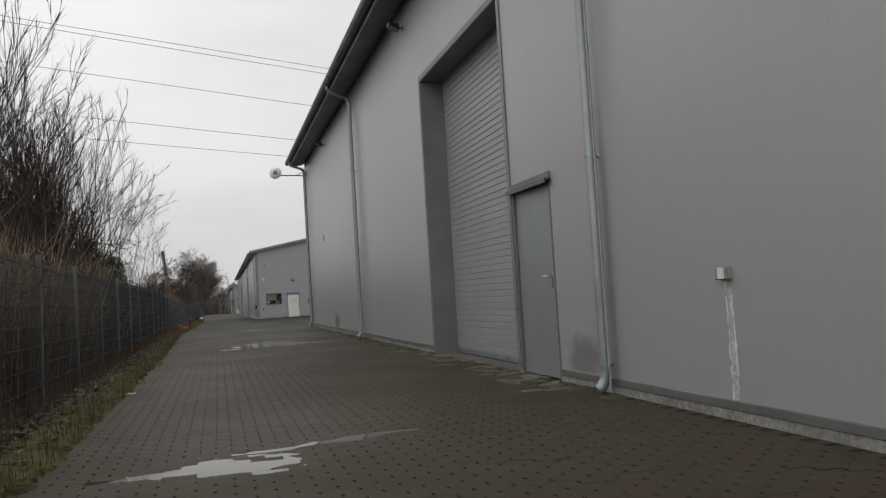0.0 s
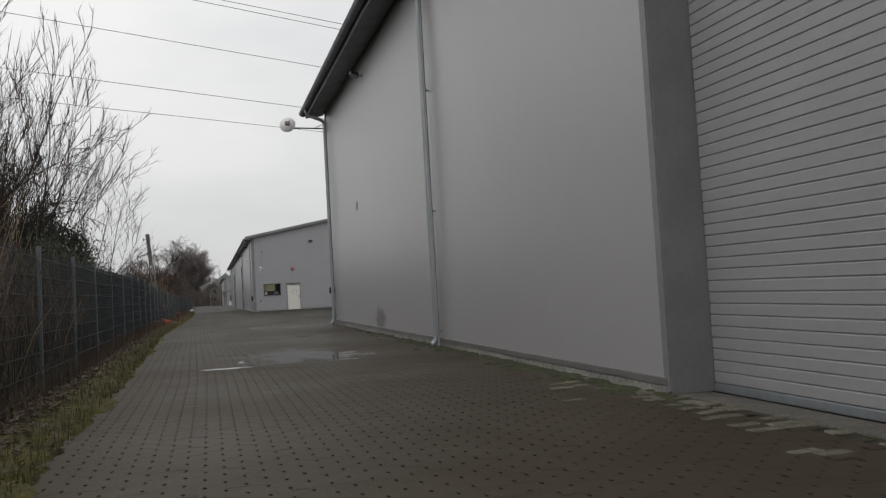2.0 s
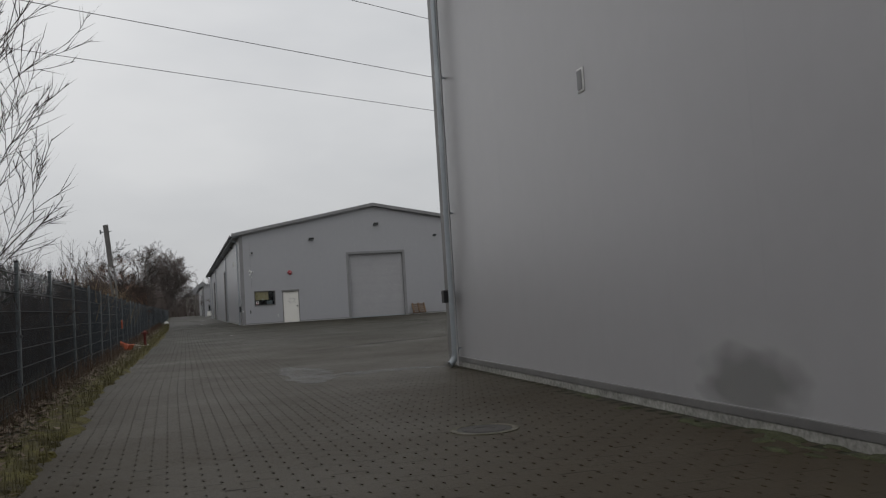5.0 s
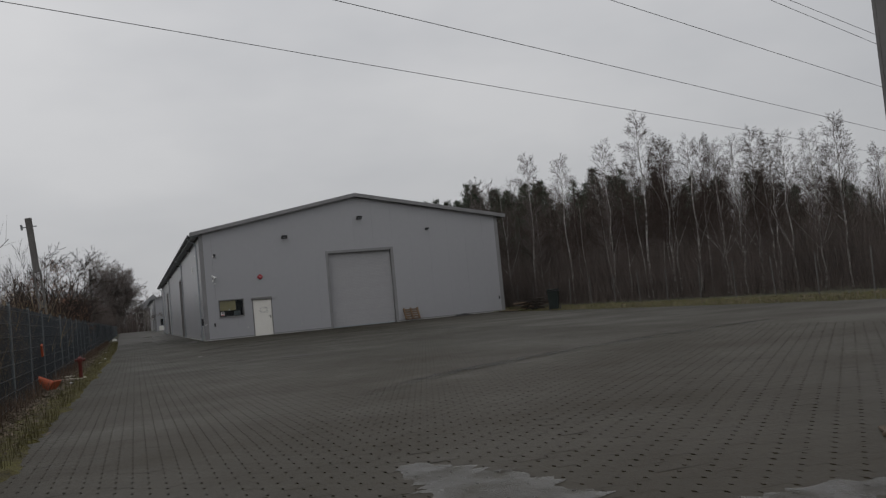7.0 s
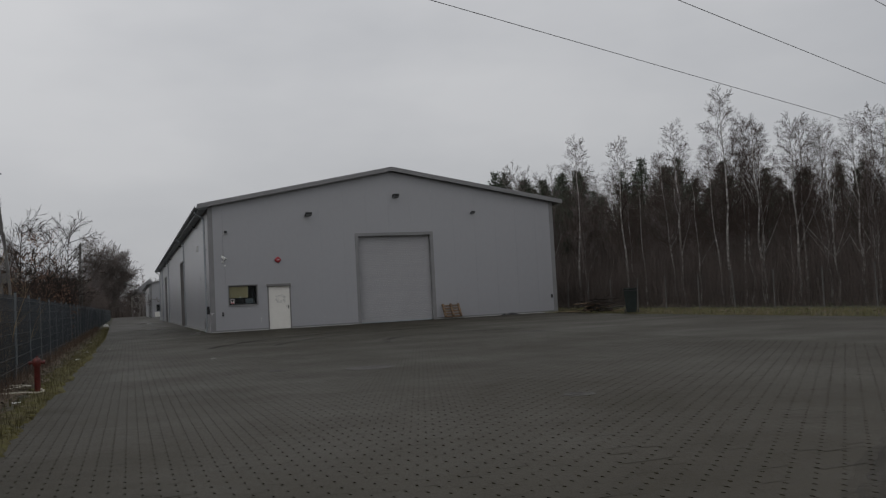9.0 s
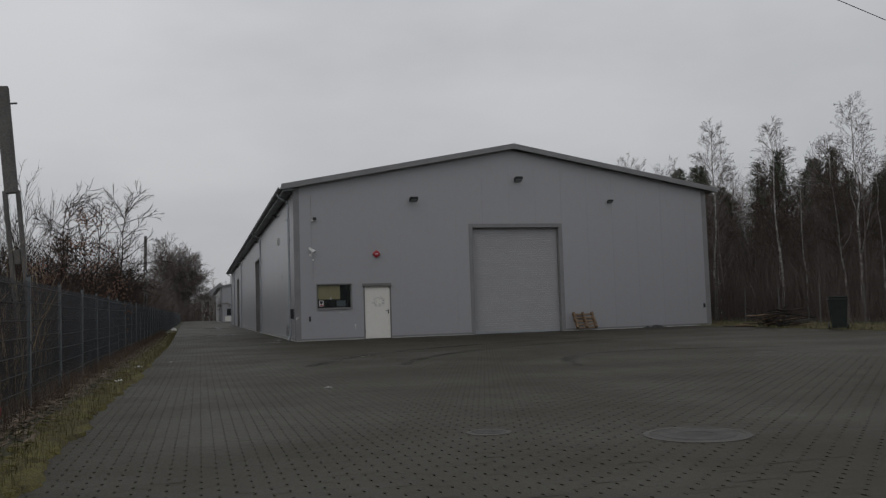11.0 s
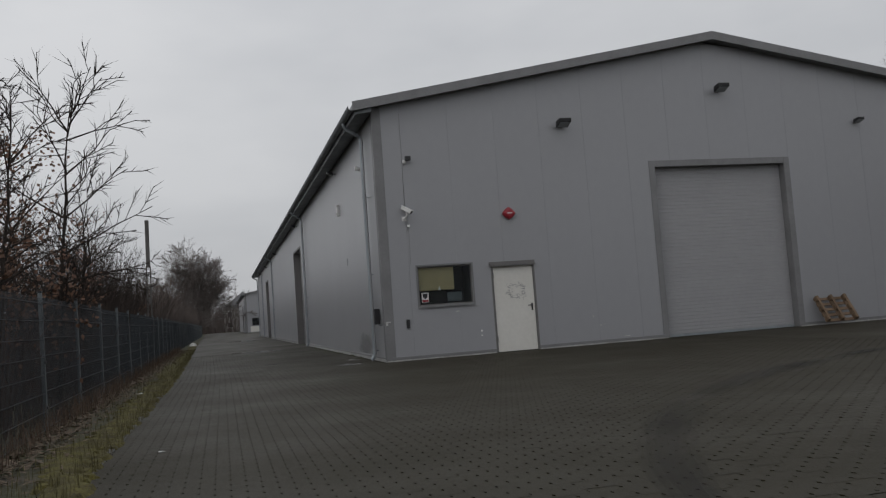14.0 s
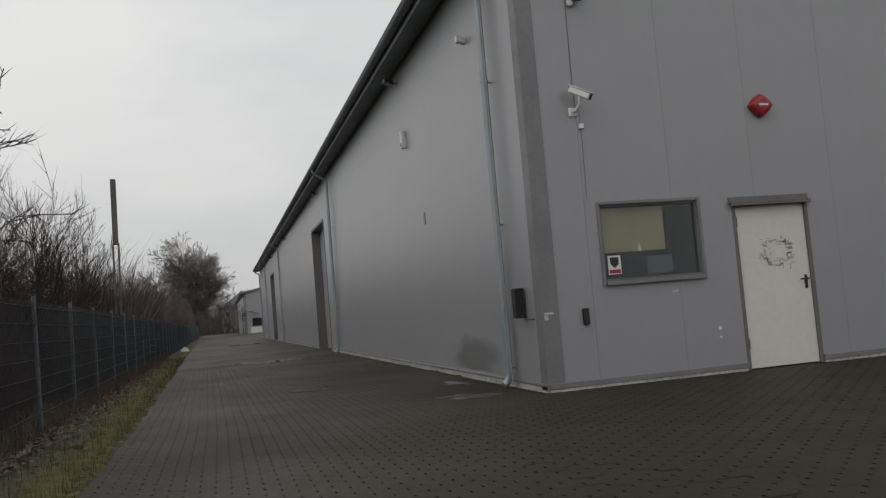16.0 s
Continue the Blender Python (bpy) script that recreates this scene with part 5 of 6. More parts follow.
# ---- fittings on the walls ----
def floodlight(at, u, z, size, label, turn=0):
    t = thing("floodlight", label, "lamp", at(u, 0, z), group="floodlights on the halls")
    o = Vector(at(u, 0, z))

    def loc(uu, d, zz):
        return tuple(Vector(at(u + uu, d, z + zz)) - o)
    k = size
    s = Shape()
    out = 0.16 * k
    prof = [(0.10, -0.05), (0.32, 0.03), (0.33, 0.10), (0.12, 0.07)]
    w = 0.13
    vs = [loc(-w * k, d * k, zz * k) for d, zz in prof] + [loc(w * k, d * k, zz * k) for d, zz in prof]
    s.add(vs, [(3, 2, 1, 0), (4, 5, 6, 7), (0, 1, 5, 4), (1, 2, 6, 5), (2, 3, 7, 6), (3, 0, 4, 7)])
    body = part("housing", s, BLACK, t)
    s = Shape()
    prof = [(0.125, -0.046), (0.30, 0.018), (0.302, 0.012), (0.127, -0.052)]
    w = 0.105
    vs = [loc(-w * k, d * k, zz * k) for d, zz in prof] + [loc(w * k, d * k, zz * k) for d, zz in prof]
    s.add(vs, [(3, 2, 1, 0), (4, 5, 6, 7), (0, 1, 5, 4), (1, 2, 6, 5), (2, 3, 7, 6), (3, 0, 4, 7)])
    part("lens", s, mat("lamp_lens", (0.3, 0.32, 0.33), 0.2) if "lamp_lens" not in bpy.data.materials else bpy.data.materials["lamp_lens"], t)
    s = Shape()
    s.tube([loc(0, 0, 0.0), loc(0, 0.1 * k, 0.02 * k)], 0.02 * k, 8)
    a, b = loc(-0.05 * k, 0.0, -0.05 * k), loc(0.05 * k, 0.015, 0.05 * k)
    lo, hi = [min(p, q) for p, q in zip(a, b)], [max(p, q) for p, q in zip(a, b)]
    s.bevel_box(lo[0], hi[0], lo[1], hi[1], lo[2], hi[2], 0.003)
    part("bracket", s, TRIM, t)


for y in (-2.0, 11.75, 22.9):
    floodlight(side_at, y, 5.5, 0.8, "dark floodlight under the eave of the first hall")
for y in (80.6, 94.6, 110.0, 122.0):
    floodlight(side_at, y, 5.42, 0.8, "dark floodlight under the eave of the second hall")
for x, z, k in ((10.41, 5.31, 1.15), (14.78, 6.15, 1.15), (18.85, 5.28, 0.8)):
    floodlight(gab, x, z, k, "black floodlight on the gable wall")


def fitting(name, label, category, at, boxes):
    """Small wall fitting of bevelled boxes: (part, material, u0, u1, d0, d1, z0, z1)."""
    u0, z0 = boxes[0][2], boxes[0][6]
    o = Vector(at(u0, 0, z0))
    t = thing(name, label, category, tuple(o))
    for pname, m, a, b, c, d, e, f in boxes:
        s = pbox(Shape(), lambda u, dd, z: tuple(Vector(at(u, dd, z)) - o), a, b, c, d, e, f, min(0.006, (b - a) / 4, (f - e) / 4, abs(d - c) / 4))
        part(pname, s, m, t)
    return t


# security camera on a knuckle bracket
cc = thing("security_camera", "white security camera in a hooded housing", "camera", (6.46, GY, 3.3))
m = pose(-0.03, -0.2, 0.1, 0, 30, -40) @ Matrix.Diagonal((0.8, 0.85, 0.85, 1))
part("housing", Shape().bevel_box(-0.17, 0.17, -0.05, 0.05, -0.045, 0.045, 0.012, m), WHITE, cc)
part("sun_hood", Shape().bevel_box(-0.19, 0.2, -0.06, 0.06, 0.0455, 0.058, 0.004, m), WHITE, cc)
part("lens_window", Shape().bevel_box(0.1705, 0.178, -0.042, 0.042, -0.038, 0.04, 0.002, m), BLACK, cc)
part("bracket", Shape().tube([(-0.06, 0, -0.08), (-0.05, -0.1, -0.08), (-0.03, -0.18, -0.02), (-0.04, -0.2, 0.06)], 0.022, 8), WHITE, cc, smooth=True)
part("wall_plate", Shape().bevel_box(-0.11, -0.01, -0.02, -0.001, -0.13, -0.03, 0.004), WHITE, cc)
part("cable", Shape().tube([(-0.02, -0.006, -0.04), (-0.03, -0.006, 0.5), (-0.02, -0.006, 1.2), (-0.02, -0.006, 2.38)], 0.0035, 5), TRIM, cc)
part("cable", Shape().tube([(-0.02, -0.1, -0.05), (0.02, -0.02, -0.2), (0.03, -0.006, -0.5), (0.02, -0.006, -1.12)], 0.003, 5), TRIM, cc)
fitting("motion_sensor", "small white sensor with a dark lens", "sensor", gab, [("base", WHITE, 6.45, 6.52, 0.0, 0.05, 4.5, 4.58), ("head", BLACK, 6.5, 6.62, 0.051, 0.16, 4.55, 4.65)])
fitting("junction_box", "small white cable box below the camera", "box", gab, [("cover", WHITE, 6.46, 6.52, 0.0, 0.04, 3.02, 3.08)])
fitting("intercom", "small black intercom box on the gable", "intercom", gab, [("case", BLACK, 6.29, 6.36, 0.0, 0.045, 0.73, 0.92)])
fitting("socket_box", "small dark socket box on the gable", "box", gab, [("case", BLACK, 23.1, 23.18, 0.0, 0.05, 0.76, 0.94)])
fitting("conduit_box", "pale broken cable outlet", "box", gab, [("case", WHITE, 8.03, 8.07, 0.0, 0.012, 0.52, 0.56), ("case", WHITE, 8.035, 8.065, 0.0, 0.012, 0.42, 0.45)])
fitting("siren", "pale grey siren box on the long wall", "siren", side_at, [("case", WHITE, 80.2, 80.32, 0.0, 0.09, 4.1, 4.42), ("grille", TRIM, 80.21, 80.31, 0.0905, 0.096, 4.13, 4.2)])
fitting("motion_sensor", "small round sensor high on the long wall", "sensor", side_at, [("base", WHITE, 76.02, 76.1, 0.0, 0.06, 4.72, 4.8), ("head", WHITE, 76.01, 76.11, 0.061, 0.13, 4.74, 4.83)])
fitting("outlet_plate", "small pale plate outline on the wall", "plate", side_at, [("plate", TRIM_LIGHT, 79.2, 79.32, 0.0, 0.01, 2.55, 2.75)])
fitting("outlet_plate", "small pale plate outline on the wall", "plate", side_at, [("plate", WHITE, 24.28, 24.40, 0.0, 0.012, 2.73, 2.95), ("cover", TRIM_LIGHT, 24.295, 24.385, 0.0125, 0.02, 2.75, 2.93)])
fitting("cable_box", "tall black cable box beside the downpipe", "box", side_at, [("case", BLACK, 74.5, 74.62, 0.02, 0.14, 0.86, 1.22), ("bracket", TRIM, 74.53, 74.59, 0.0, 0.0195, 0.95, 1.1)])
lead = part("cable", Shape().tube([(5.72, 74.5, 0.9), (5.72, 74.36, 0.84), (5.77, 74.2, 0.84)], 0.008, 6), BLACK, bpy.data.objects["cable_box"])
lead.matrix_parent_inverse = Matrix.Translation(bpy.data.objects["cable_box"].location).inverted()
fitting("cable_box", "small black cable box at the hall's corner", "box", side_at, [("case", BLACK, 28.5, 28.61, 0.06, 0.17, 0.85, 1.02), ("bracket", BLACK, 28.53, 28.58, 0.013, 0.0595, 0.88, 0.99)])
fitting("junction_box", "white electrical junction box with a chipped lid", "box", side_at, [("case", CONCRETE, 2.57, 2.69, 0.0, 0.055, 0.925, 1.01), ("lid", WHITE, 2.575, 2.64, 0.0555, 0.068, 0.93, 1.005)])


RESIDUE = mat("pale_conduit_residue", (0.46, 0.455, 0.44), 0.7, var=0.33, scale=6, fine=40, bump=0.05, tint=(0.36, 0.355, 0.35))


def sealant():
    """Two rough beads of sealant left by a removed conduit."""
    r = random.Random(8)
    t = thing("sealant_strip", "rough white sealant beads on the wall sheet", "sealant", (WALL_X, 2.62, 0))
    part("backing", Shape().box(-0.0015, -0.0003, -0.032, 0.032, 0.13, 0.92), RESIDUE, t, "pale strip where a conduit was fixed")
    for off in (-0.035, 0.035):
        z = 0.92
        while z > 0.1:
            l = r.uniform(0.05, 0.2)
            if r.random() < 0.8:
                part("bead", Shape().tube([(0, off + r.gauss(0, 0.003), z), (-0.004, off + r.gauss(0, 0.004), z - l / 2), (0, off + r.gauss(0, 0.003), max(0.1, z - l))], [0.004, 0.007 * r.uniform(0.6, 1.4), 0.004], 5), WHITE, t)
            z -= l + r.uniform(0.0, 0.05)


sealant()

for u, z, w, h in ((7.46, 1.02, 0.09, 0.025), (10.85, 0.65, 0.02, 0.05), (11.02, 0.44, 0.05, 0.025), (11.11, 0.46, 0.05, 0.025), (11.64, 0.13, 0.14, 0.018)):
    fitting("scuff_mark", "pale scuffed dent in the grey wall sheet", "scuff", gab, [("scuff", PLINTH, u, u + w, 0.0003, 0.004, z, z + h)])
fitting("dent", "bright creased dent in the corner flashing", "dent", gab, [("crease", PLINTH, 5.81, 5.93, 0.0125, 0.022, 0.88, 0.905), ("crease", PLINTH, 5.815, 5.86, 0.0125, 0.02, 0.82, 0.875)])


# red alarm sounder: rounded lozenge
al = thing("fire_alarm", "red lozenge-shaped fire alarm sounder", "alarm", (8.92, GY, 3.24))
s = Shape()
ring = []
for k, (f, d) in enumerate(((1.0, 0.0), (1.0, 0.05), (0.86, 0.095), (0.5, 0.11))):
    for i in range(16):
        w = 2 * math.pi * i / 16
        r0 = 0.15 / (abs(math.cos(w)) ** 1.25 + abs(math.sin(w)) ** 1.25) ** (1 / 1.25)
        ring.append((r0 * math.cos(w) * f * 1.08, -d, r0 * math.sin(w) * f))
fs = [tuple(range(48, 64)), tuple(reversed(range(16)))]
fs += [(a * 16 + i, a * 16 + (i + 1) % 16, (a + 1) * 16 + (i + 1) % 16, (a + 1) * 16 + i) for a in range(3) for i in range(16)]
s.add(ring, fs)
part("case", s, RED, al)
for i in range(5):
    part("mark", Shape().box(-0.062 + i * 0.026, -0.043 + i * 0.026, -0.1125, -0.1105, -0.012, 0.016), WHITE, al)

# torn poster residue on the white door
r = random.Random(12)
res = thing("poster_residue", "torn grey paper scraps glued to the door", "paper", (8.98, GY + 0.022, 1.4))
PAPER = mat("grey_paper_residue", (0.44, 0.44, 0.43), 0.8, var=0.2)
for i in range(90):
    a = r.uniform(0, 6.283)
    k = 1 / max(abs(math.cos(a)), abs(math.sin(a)))
    x, z = 0.18 * k * math.cos(a) + r.gauss(0, 0.035), 0.13 * k * math.sin(a) + r.gauss(0, 0.028)
    w, h = r.uniform(0.01, 0.09), r.uniform(0.005, 0.02)
    if r.random() < 0.4:
        w, h = h, w
    part("scrap", Shape().box(x - w / 2, x + w / 2, -0.0025, -0.0003, z - h / 2, z + h / 2, pose(0, 0, 0, 0, r.uniform(-12, 12), 0)), PAPER, res)

# dish on an arm at the hall's corner
d = thing("dish_antenna", "white round dish antenna on a horizontal arm", "antenna", (5.75, 28.55, 5.42))
m = pose(-1.05, -0.12, 0.1, 80, 0, -16)
part("dish", Shape().lathe([(0.02, 0.075), (0.1, 0.066), (0.17, 0.04), (0.205, 0.0), (0.215, -0.012), (0.205, -0.02), (0.15, 0.01), (0.02, 0.03)], 28, m), WHITE, d, smooth=True)
part("mount", Shape().bevel_box(-0.05, 0.08, -0.05, 0.05, 0.07, 0.13, 0.008, m).bevel_box(0.06, 0.075, -0.09, 0.09, 0.05, 0.075, 0.004, m), TRIM, d)
part("arm", Shape().tube([(0.04, 0, 0), (-0.95, -0.05, 0.02), (-1.0, -0.1, 0.06)], 0.02, 8), ZINC, d)
part("brace", Shape().tube([(0.04, 0, 0.12), (-0.12, 0, 0.1), (-0.3, -0.01, 0.02)], 0.012, 6), ZINC, d)
part("wall_plate", Shape().bevel_box(0.03, 0.048, -0.05, 0.05, -0.1, 0.2, 0.003), ZINC, d)

# damp patches on the wall sheet, fading out towards their rim
def stain_mat():
    m = mat("damp_stain", (0.16, 0.155, 0.145), 0.6, var=0.2, scale=2.5, fine=20, bump=0)
    n, l = m.node_tree.nodes, m.node_tree.links
    out = [q for q in n if q.type == "OUTPUT_MATERIAL"][0]
    tr = n.new("ShaderNodeBsdfTransparent")
    mx = n.new("ShaderNodeMixShader")
    tc = n.new("ShaderNodeTexCoord")
    sub = n.new("ShaderNodeVectorMath")
    sub.operation = "SUBTRACT"
    sub.inputs[1].default_value = (0.0, 0.5, 0.25)
    ln = n.new("ShaderNodeVectorMath")
    ln.operation = "LENGTH"
    no = n.new("ShaderNodeTexNoise")
    no.inputs["Scale"].default_value = 4.0
    ad = n.new("ShaderNodeMath")
    ad.operation = "MULTIPLY_ADD"
    ad.inputs[1].default_value = 0.35
    mr = n.new("ShaderNodeMapRange")
    mr.inputs["From Min"].default_value = 0.42
    mr.inputs["From Max"].default_value = 0.66
    mr.inputs["To Min"].default_value = 0.32
    mr.inputs["To Max"].default_value = 0.0
    l.new(tc.outputs["Generated"], sub.inputs[0])
    l.new(sub.outputs[0], ln.inputs[0])
    l.new(tc.outputs["Generated"], no.inputs["Vector"])
    l.new(no.outputs["Fac"], ad.inputs[0])
    l.new(ln.outputs["Value"], ad.inputs[2])
    l.new(ad.outputs[0], mr.inputs[0])
    l.new(mr.outputs[0], mx.inputs[0])
    l.new(tr.outputs[0], mx.inputs[1])
    l.new(n["Principled BSDF"].outputs[0], mx.inputs[2])
    l.new(mx.outputs[0], out.inputs[0])
    return m


STAIN = stain_mat()
for y0, y1, z1 in ((75.5, 78.2, 0.85), (21.6, 22.9, 0.72), (4.6, 5.5, 0.65)):
    s = Shape().box(WALL_X - 0.0025, WALL_X - 0.0008, y0, y1, 0.13, z1)
    tagged(part("damp_stain", s, STAIN), "soft dark damp stain on the wall sheet", "stain")

# ---- things in the yard ----
def pallet():
    t = thing("pallet", "worn wooden pallet leaning on the gable wall", "pallet", (16.93, GY - 0.5, 0.075))
    t.rotation_euler = (radians(54), 0, radians(-2))
    W, D = 0.9, 0.74
    for i in range(5):
        y = i * (D - 0.08) / 4
        part("deck_board", Shape().bevel_box(0, W, y, y + 0.08, 0.0, 0.021, 0.003), WOOD, t)
    for i in range(3):
        x = i * (W - 0.1) / 2
        part("stringer", Shape().bevel_box(x, x + 0.1, 0, D, 0.0215, 0.043, 0.003), WOOD, t)
        part("base_board", Shape().bevel_box(x + 0.015, x + 0.08, 0, D, 0.122, 0.144, 0.003), WOOD, t)
        for y in (0, (D - 0.14) / 2, D - 0.14):
            part("block", Shape().bevel_box(x, x + 0.1, y, y + 0.14, 0.0435, 0.1215, 0.004), WOOD, t)


pallet()


def wheelie_bin(x, y):
    t = thing("wheelie_bin", "dark green-black wheeled rubbish bin with a closed lid", "bin", (x, y, 0))
    t.rotation_euler = (0, 0, radians(-35))
    s = Shape()
    lo, hi = 0.2, 0.265
    s.add([(-lo, -lo, 0.06), (lo, -lo, 0.06), (lo, lo, 0.06), (-lo, lo, 0.06), (-hi, -hi, 0.95), (hi, -hi, 0.95), (hi, hi + 0.06, 0.95), (-hi, hi + 0.06, 0.95)], [(3, 2, 1, 0), (4, 5, 6, 7), (0, 1, 5, 4), (1, 2, 6, 5), (2, 3, 7, 6), (3, 0, 4, 7)])
    part("body", s, BIN_GREEN, t)
    part("rim", Shape().bevel_box(-0.29, 0.29, -0.29, 0.345, 0.955, 0.985, 0.008), BLACK, t)
    part("lid", Shape().bevel_box(-0.28, 0.28, -0.3, 0.33, 0.99, 1.06, 0.03), BIN_GREEN, t)
    part("handle", Shape().tube([(-0.22, 0.42, 0.94), (0.22, 0.42, 0.94)], 0.015, 8).box(-0.22, -0.19, 0.36, 0.42, 0.93, 0.95).box(0.19, 0.22, 0.36, 0.42, 0.93, 0.95), BLACK, t)
    for a in (-0.27, 0.27):
        part("wheel", Shape().lathe([(0.03, -0.025), (0.1, -0.025), (0.105, 0.0), (0.1, 0.025), (0.03, 0.025)], 16, pose(a, 0.22, 0.105, 0, 90, 0)), BLACK, t)


wheelie_bin(22.0, 64.6)
r = random.Random(31)
pile = thing("scrap_pile", "heap of broken planks, branches and scrap by the hall", "scrap heap", (22.75, 68.6, 0))
for i in range(46):
    l = r.uniform(0.4, 1.8)
    x, y = r.gauss(0, 0.42), r.gauss(0, 0.5)
    z = max(0.03, 0.85 - 0.6 * math.hypot(x, y)) * r.random() + 0.04
    part("plank", Shape().bevel_box(-l / 2, l / 2, -0.05 * r.uniform(0.4, 1.3), 0.05, -0.015, 0.015, 0.004, pose(x, y, z, r.uniform(-12, 12), r.uniform(-9, 9), r.uniform(-80, 80))), r.choice((WOOD, BARK, BARK, BLACK)), pile)
for i in range(9):
    w, l = r.uniform(0, 6.283), r.uniform(0.7, 1.2)
    q = Shape()
    limb(q, Vector((r.gauss(0, 0.3), r.gauss(0, 0.3), 0.05)), Vector((math.cos(w), math.sin(w), r.uniform(0.4, 1.2))), l * 0.8, 0.022, 2, r, 0.5, 0.0, 5, 0.006, 4, 4)
    part("branch", q.mesh("branch", BARK, recalc=False), BARK, pile)
trash = thing("torn_sheeting", "crumpled black plastic sheeting at the wall's foot", "sheeting", (20.6, GY - 0.35, 0))
s = Shape()
nx, ny = 14, 5
for j in range(ny + 1):
    for i in range(nx + 1):
        e = min(i, nx - i, 3) / 3 * min(j, ny - j, 2) / 2
        s.v.append((i * 0.085 - 0.6 + r.gauss(0, 0.02), j * 0.06 - 0.1 + r.gauss(0, 0.015), 0.005 + e * r.uniform(0.0, 0.11)))
for j in range(ny):
    for i in range(nx):
        k = j * (nx + 1) + i
        s.f.append((k, k + 1, k + nx + 2, k + nx + 1))
part("sheet", s, BLACK, trash)

# hydrant
hy = thing("fire_hydrant", "red pillar fire hydrant on the verge", "hydrant", (0.98, 47.7, 0))
hy.scale = (0.8, 0.8, 0.8)
HRED = mat("faded_red_paint", (0.13, 0.02, 0.015), 0.5, var=0.25, scale=4, fine=40, bump=0.05)
part("pillar", Shape().lathe([(0.085, -0.05), (0.085, 0.02), (0.055, 0.03), (0.052, 0.48), (0.062, 0.5)], 14), HRED, hy, smooth=True)
part("head", Shape().lathe([(0.07, 0.501), (0.078, 0.53), (0.078, 0.6), (0.066, 0.63), (0.04, 0.655), (0.02, 0.66)], 14), HRED, hy, smooth=True)
part("cap_nut", Shape().lathe([(0.02, 0.661), (0.02, 0.69), (0.016, 0.695)], 5), HRED, hy)
for a in (-1, 1):
    part("outlet", Shape().lathe([(0.032, 0.0), (0.032, 0.04), (0.038, 0.042), (0.038, 0.07), (0.01, 0.075)], 10, pose(a * 0.07, 0, 0.565, 0, 90 * a, 0)), HRED, hy)
hose = thing("plastic_pipe", "pale bent plastic pipe lying in the grass", "pipe", (0.75, 47.2, 0.05))
part("tube", Shape().tube([(-0.25, 0.1, 0.0), (0.05, 0.0, 0.01), (0.3, -0.1, 0.0), (0.36, 0.05, 0.01), (0.3, 0.25, 0.02)], 0.013, 7), mat("pale_pipe_plastic", (0.5, 0.47, 0.38), 0.5), hose, smooth=True)
hose2 = copy_thing(hose, pose(0.62, 48.3, 0.05, 0, 0, 70))

# toppled traffic cone
cone = thing("traffic_cone", "squashed orange traffic cone lying against the fence", "cone", (0.7, 43.6, 0.09))
cone.rotation_euler = (0, radians(-52), radians(-25))
part("body", Shape().lathe([(0.14, 0.0), (0.11, 0.1), (0.075, 0.22), (0.045, 0.34), (0.022, 0.42), (0.018, 0.42)], 14, Matrix.Diagonal((1, 0.6, 1, 1))), ORANGE, cone, smooth=True)
part("base", Shape().bevel_box(-0.18, 0.18, -0.14, 0.14, -0.03, -0.001, 0.01), ORANGE, cone)
rag = thing("orange_scrap", "orange plastic scrap caught in the fence", "litter", (0.5, 44.4, 0.8))
part("scrap", Shape().bevel_box(-0.02, 0.02, -0.05, 0.05, -0.12, 0.12, 0.008, pose(0, 0, 0, 20, 0, 0)), ORANGE, rag)


def scrap(x, y, w, l, label, turn, z=0.03, material=None):
    """Crumpled sheet of litter."""
    r = random.Random(int(x * 100 + y * 7))
    t = thing("paper_litter", label, "litter", (x, y, z))
    s = Shape()
    n = 5
    for j in range(n + 1):
        for i in range(n + 1):
            s.v.append(((i / n - 0.5) * w + r.gauss(0, w * 0.05), (j / n - 0.5) * l + r.gauss(0, l * 0.05), abs(r.gauss(0.0, 0.3)) * min(w, l) * 0.5))
    for j in range(n):
        for i in range(n):
            k = j * (n + 1) + i
            s.f.append((k, k + 1, k + n + 2, k + n + 1))
    o = part("sheet", s, material or WHITE, t)
    t.rotation_euler = (0, 0, radians(turn))


for x, y, w, l, a in ((1.1, 60.55, 0.16, 0.1, 20), (1.5, 8.0, 0.14, 0.06, -10), (1.05, 56.6, 0.12, 0.08, 50), (0.9, 45.8, 0.1, 0.07, 10), (1.68, 62.8, 0.05, 0.04, 0), (4.06, 53.5, 0.1, 0.03, 10), (0.85, 70.3, 0.1, 0.06, 30), (1.0, 27.0, 0.09, 0.06, 80)):
    scrap(x, y, w, l, "crumpled white paper scrap", a, 0.035 if x < 1.25 else 0.006)
bag = thing("white_sack", "white plastic sack lying on the verge", "sack", (0.42, 111.3, 0.0))
sack = Shape().lathe([(0.08, 0.0), (0.2, 0.01), (0.23, 0.07), (0.2, 0.13), (0.14, 0.2), (0.08, 0.22), (0.03, 0.23)], 16, Matrix.Diagonal((1, 0.8, 1, 1)))
sack.v = [(x + r.gauss(0, 0.016), y + r.gauss(0, 0.016), z + (r.gauss(0, 0.016) if z > 0.02 else 0)) for x, y, z in sack.v]
part("sack", sack, WHITE, bag)
chips = thing("broken_brick", "broken pale brick pieces by the hall corner", "rubble", (6.3, 29.5, 0))
for i in range(5):
    part("piece", Shape().bevel_box(-0.09, 0.09, -0.045, 0.045, 0.0, 0.06, 0.012, pose(r.uniform(-0.22, 0.22), r.uniform(-0.1, 0.1), 0, 0, 0, r.uniform(0, 180)) @ Matrix.Diagonal((r.uniform(0.5, 1), r.uniform(0.6, 1.2), r.uniform(0.3, 0.6), 1))), LITTER, chips)


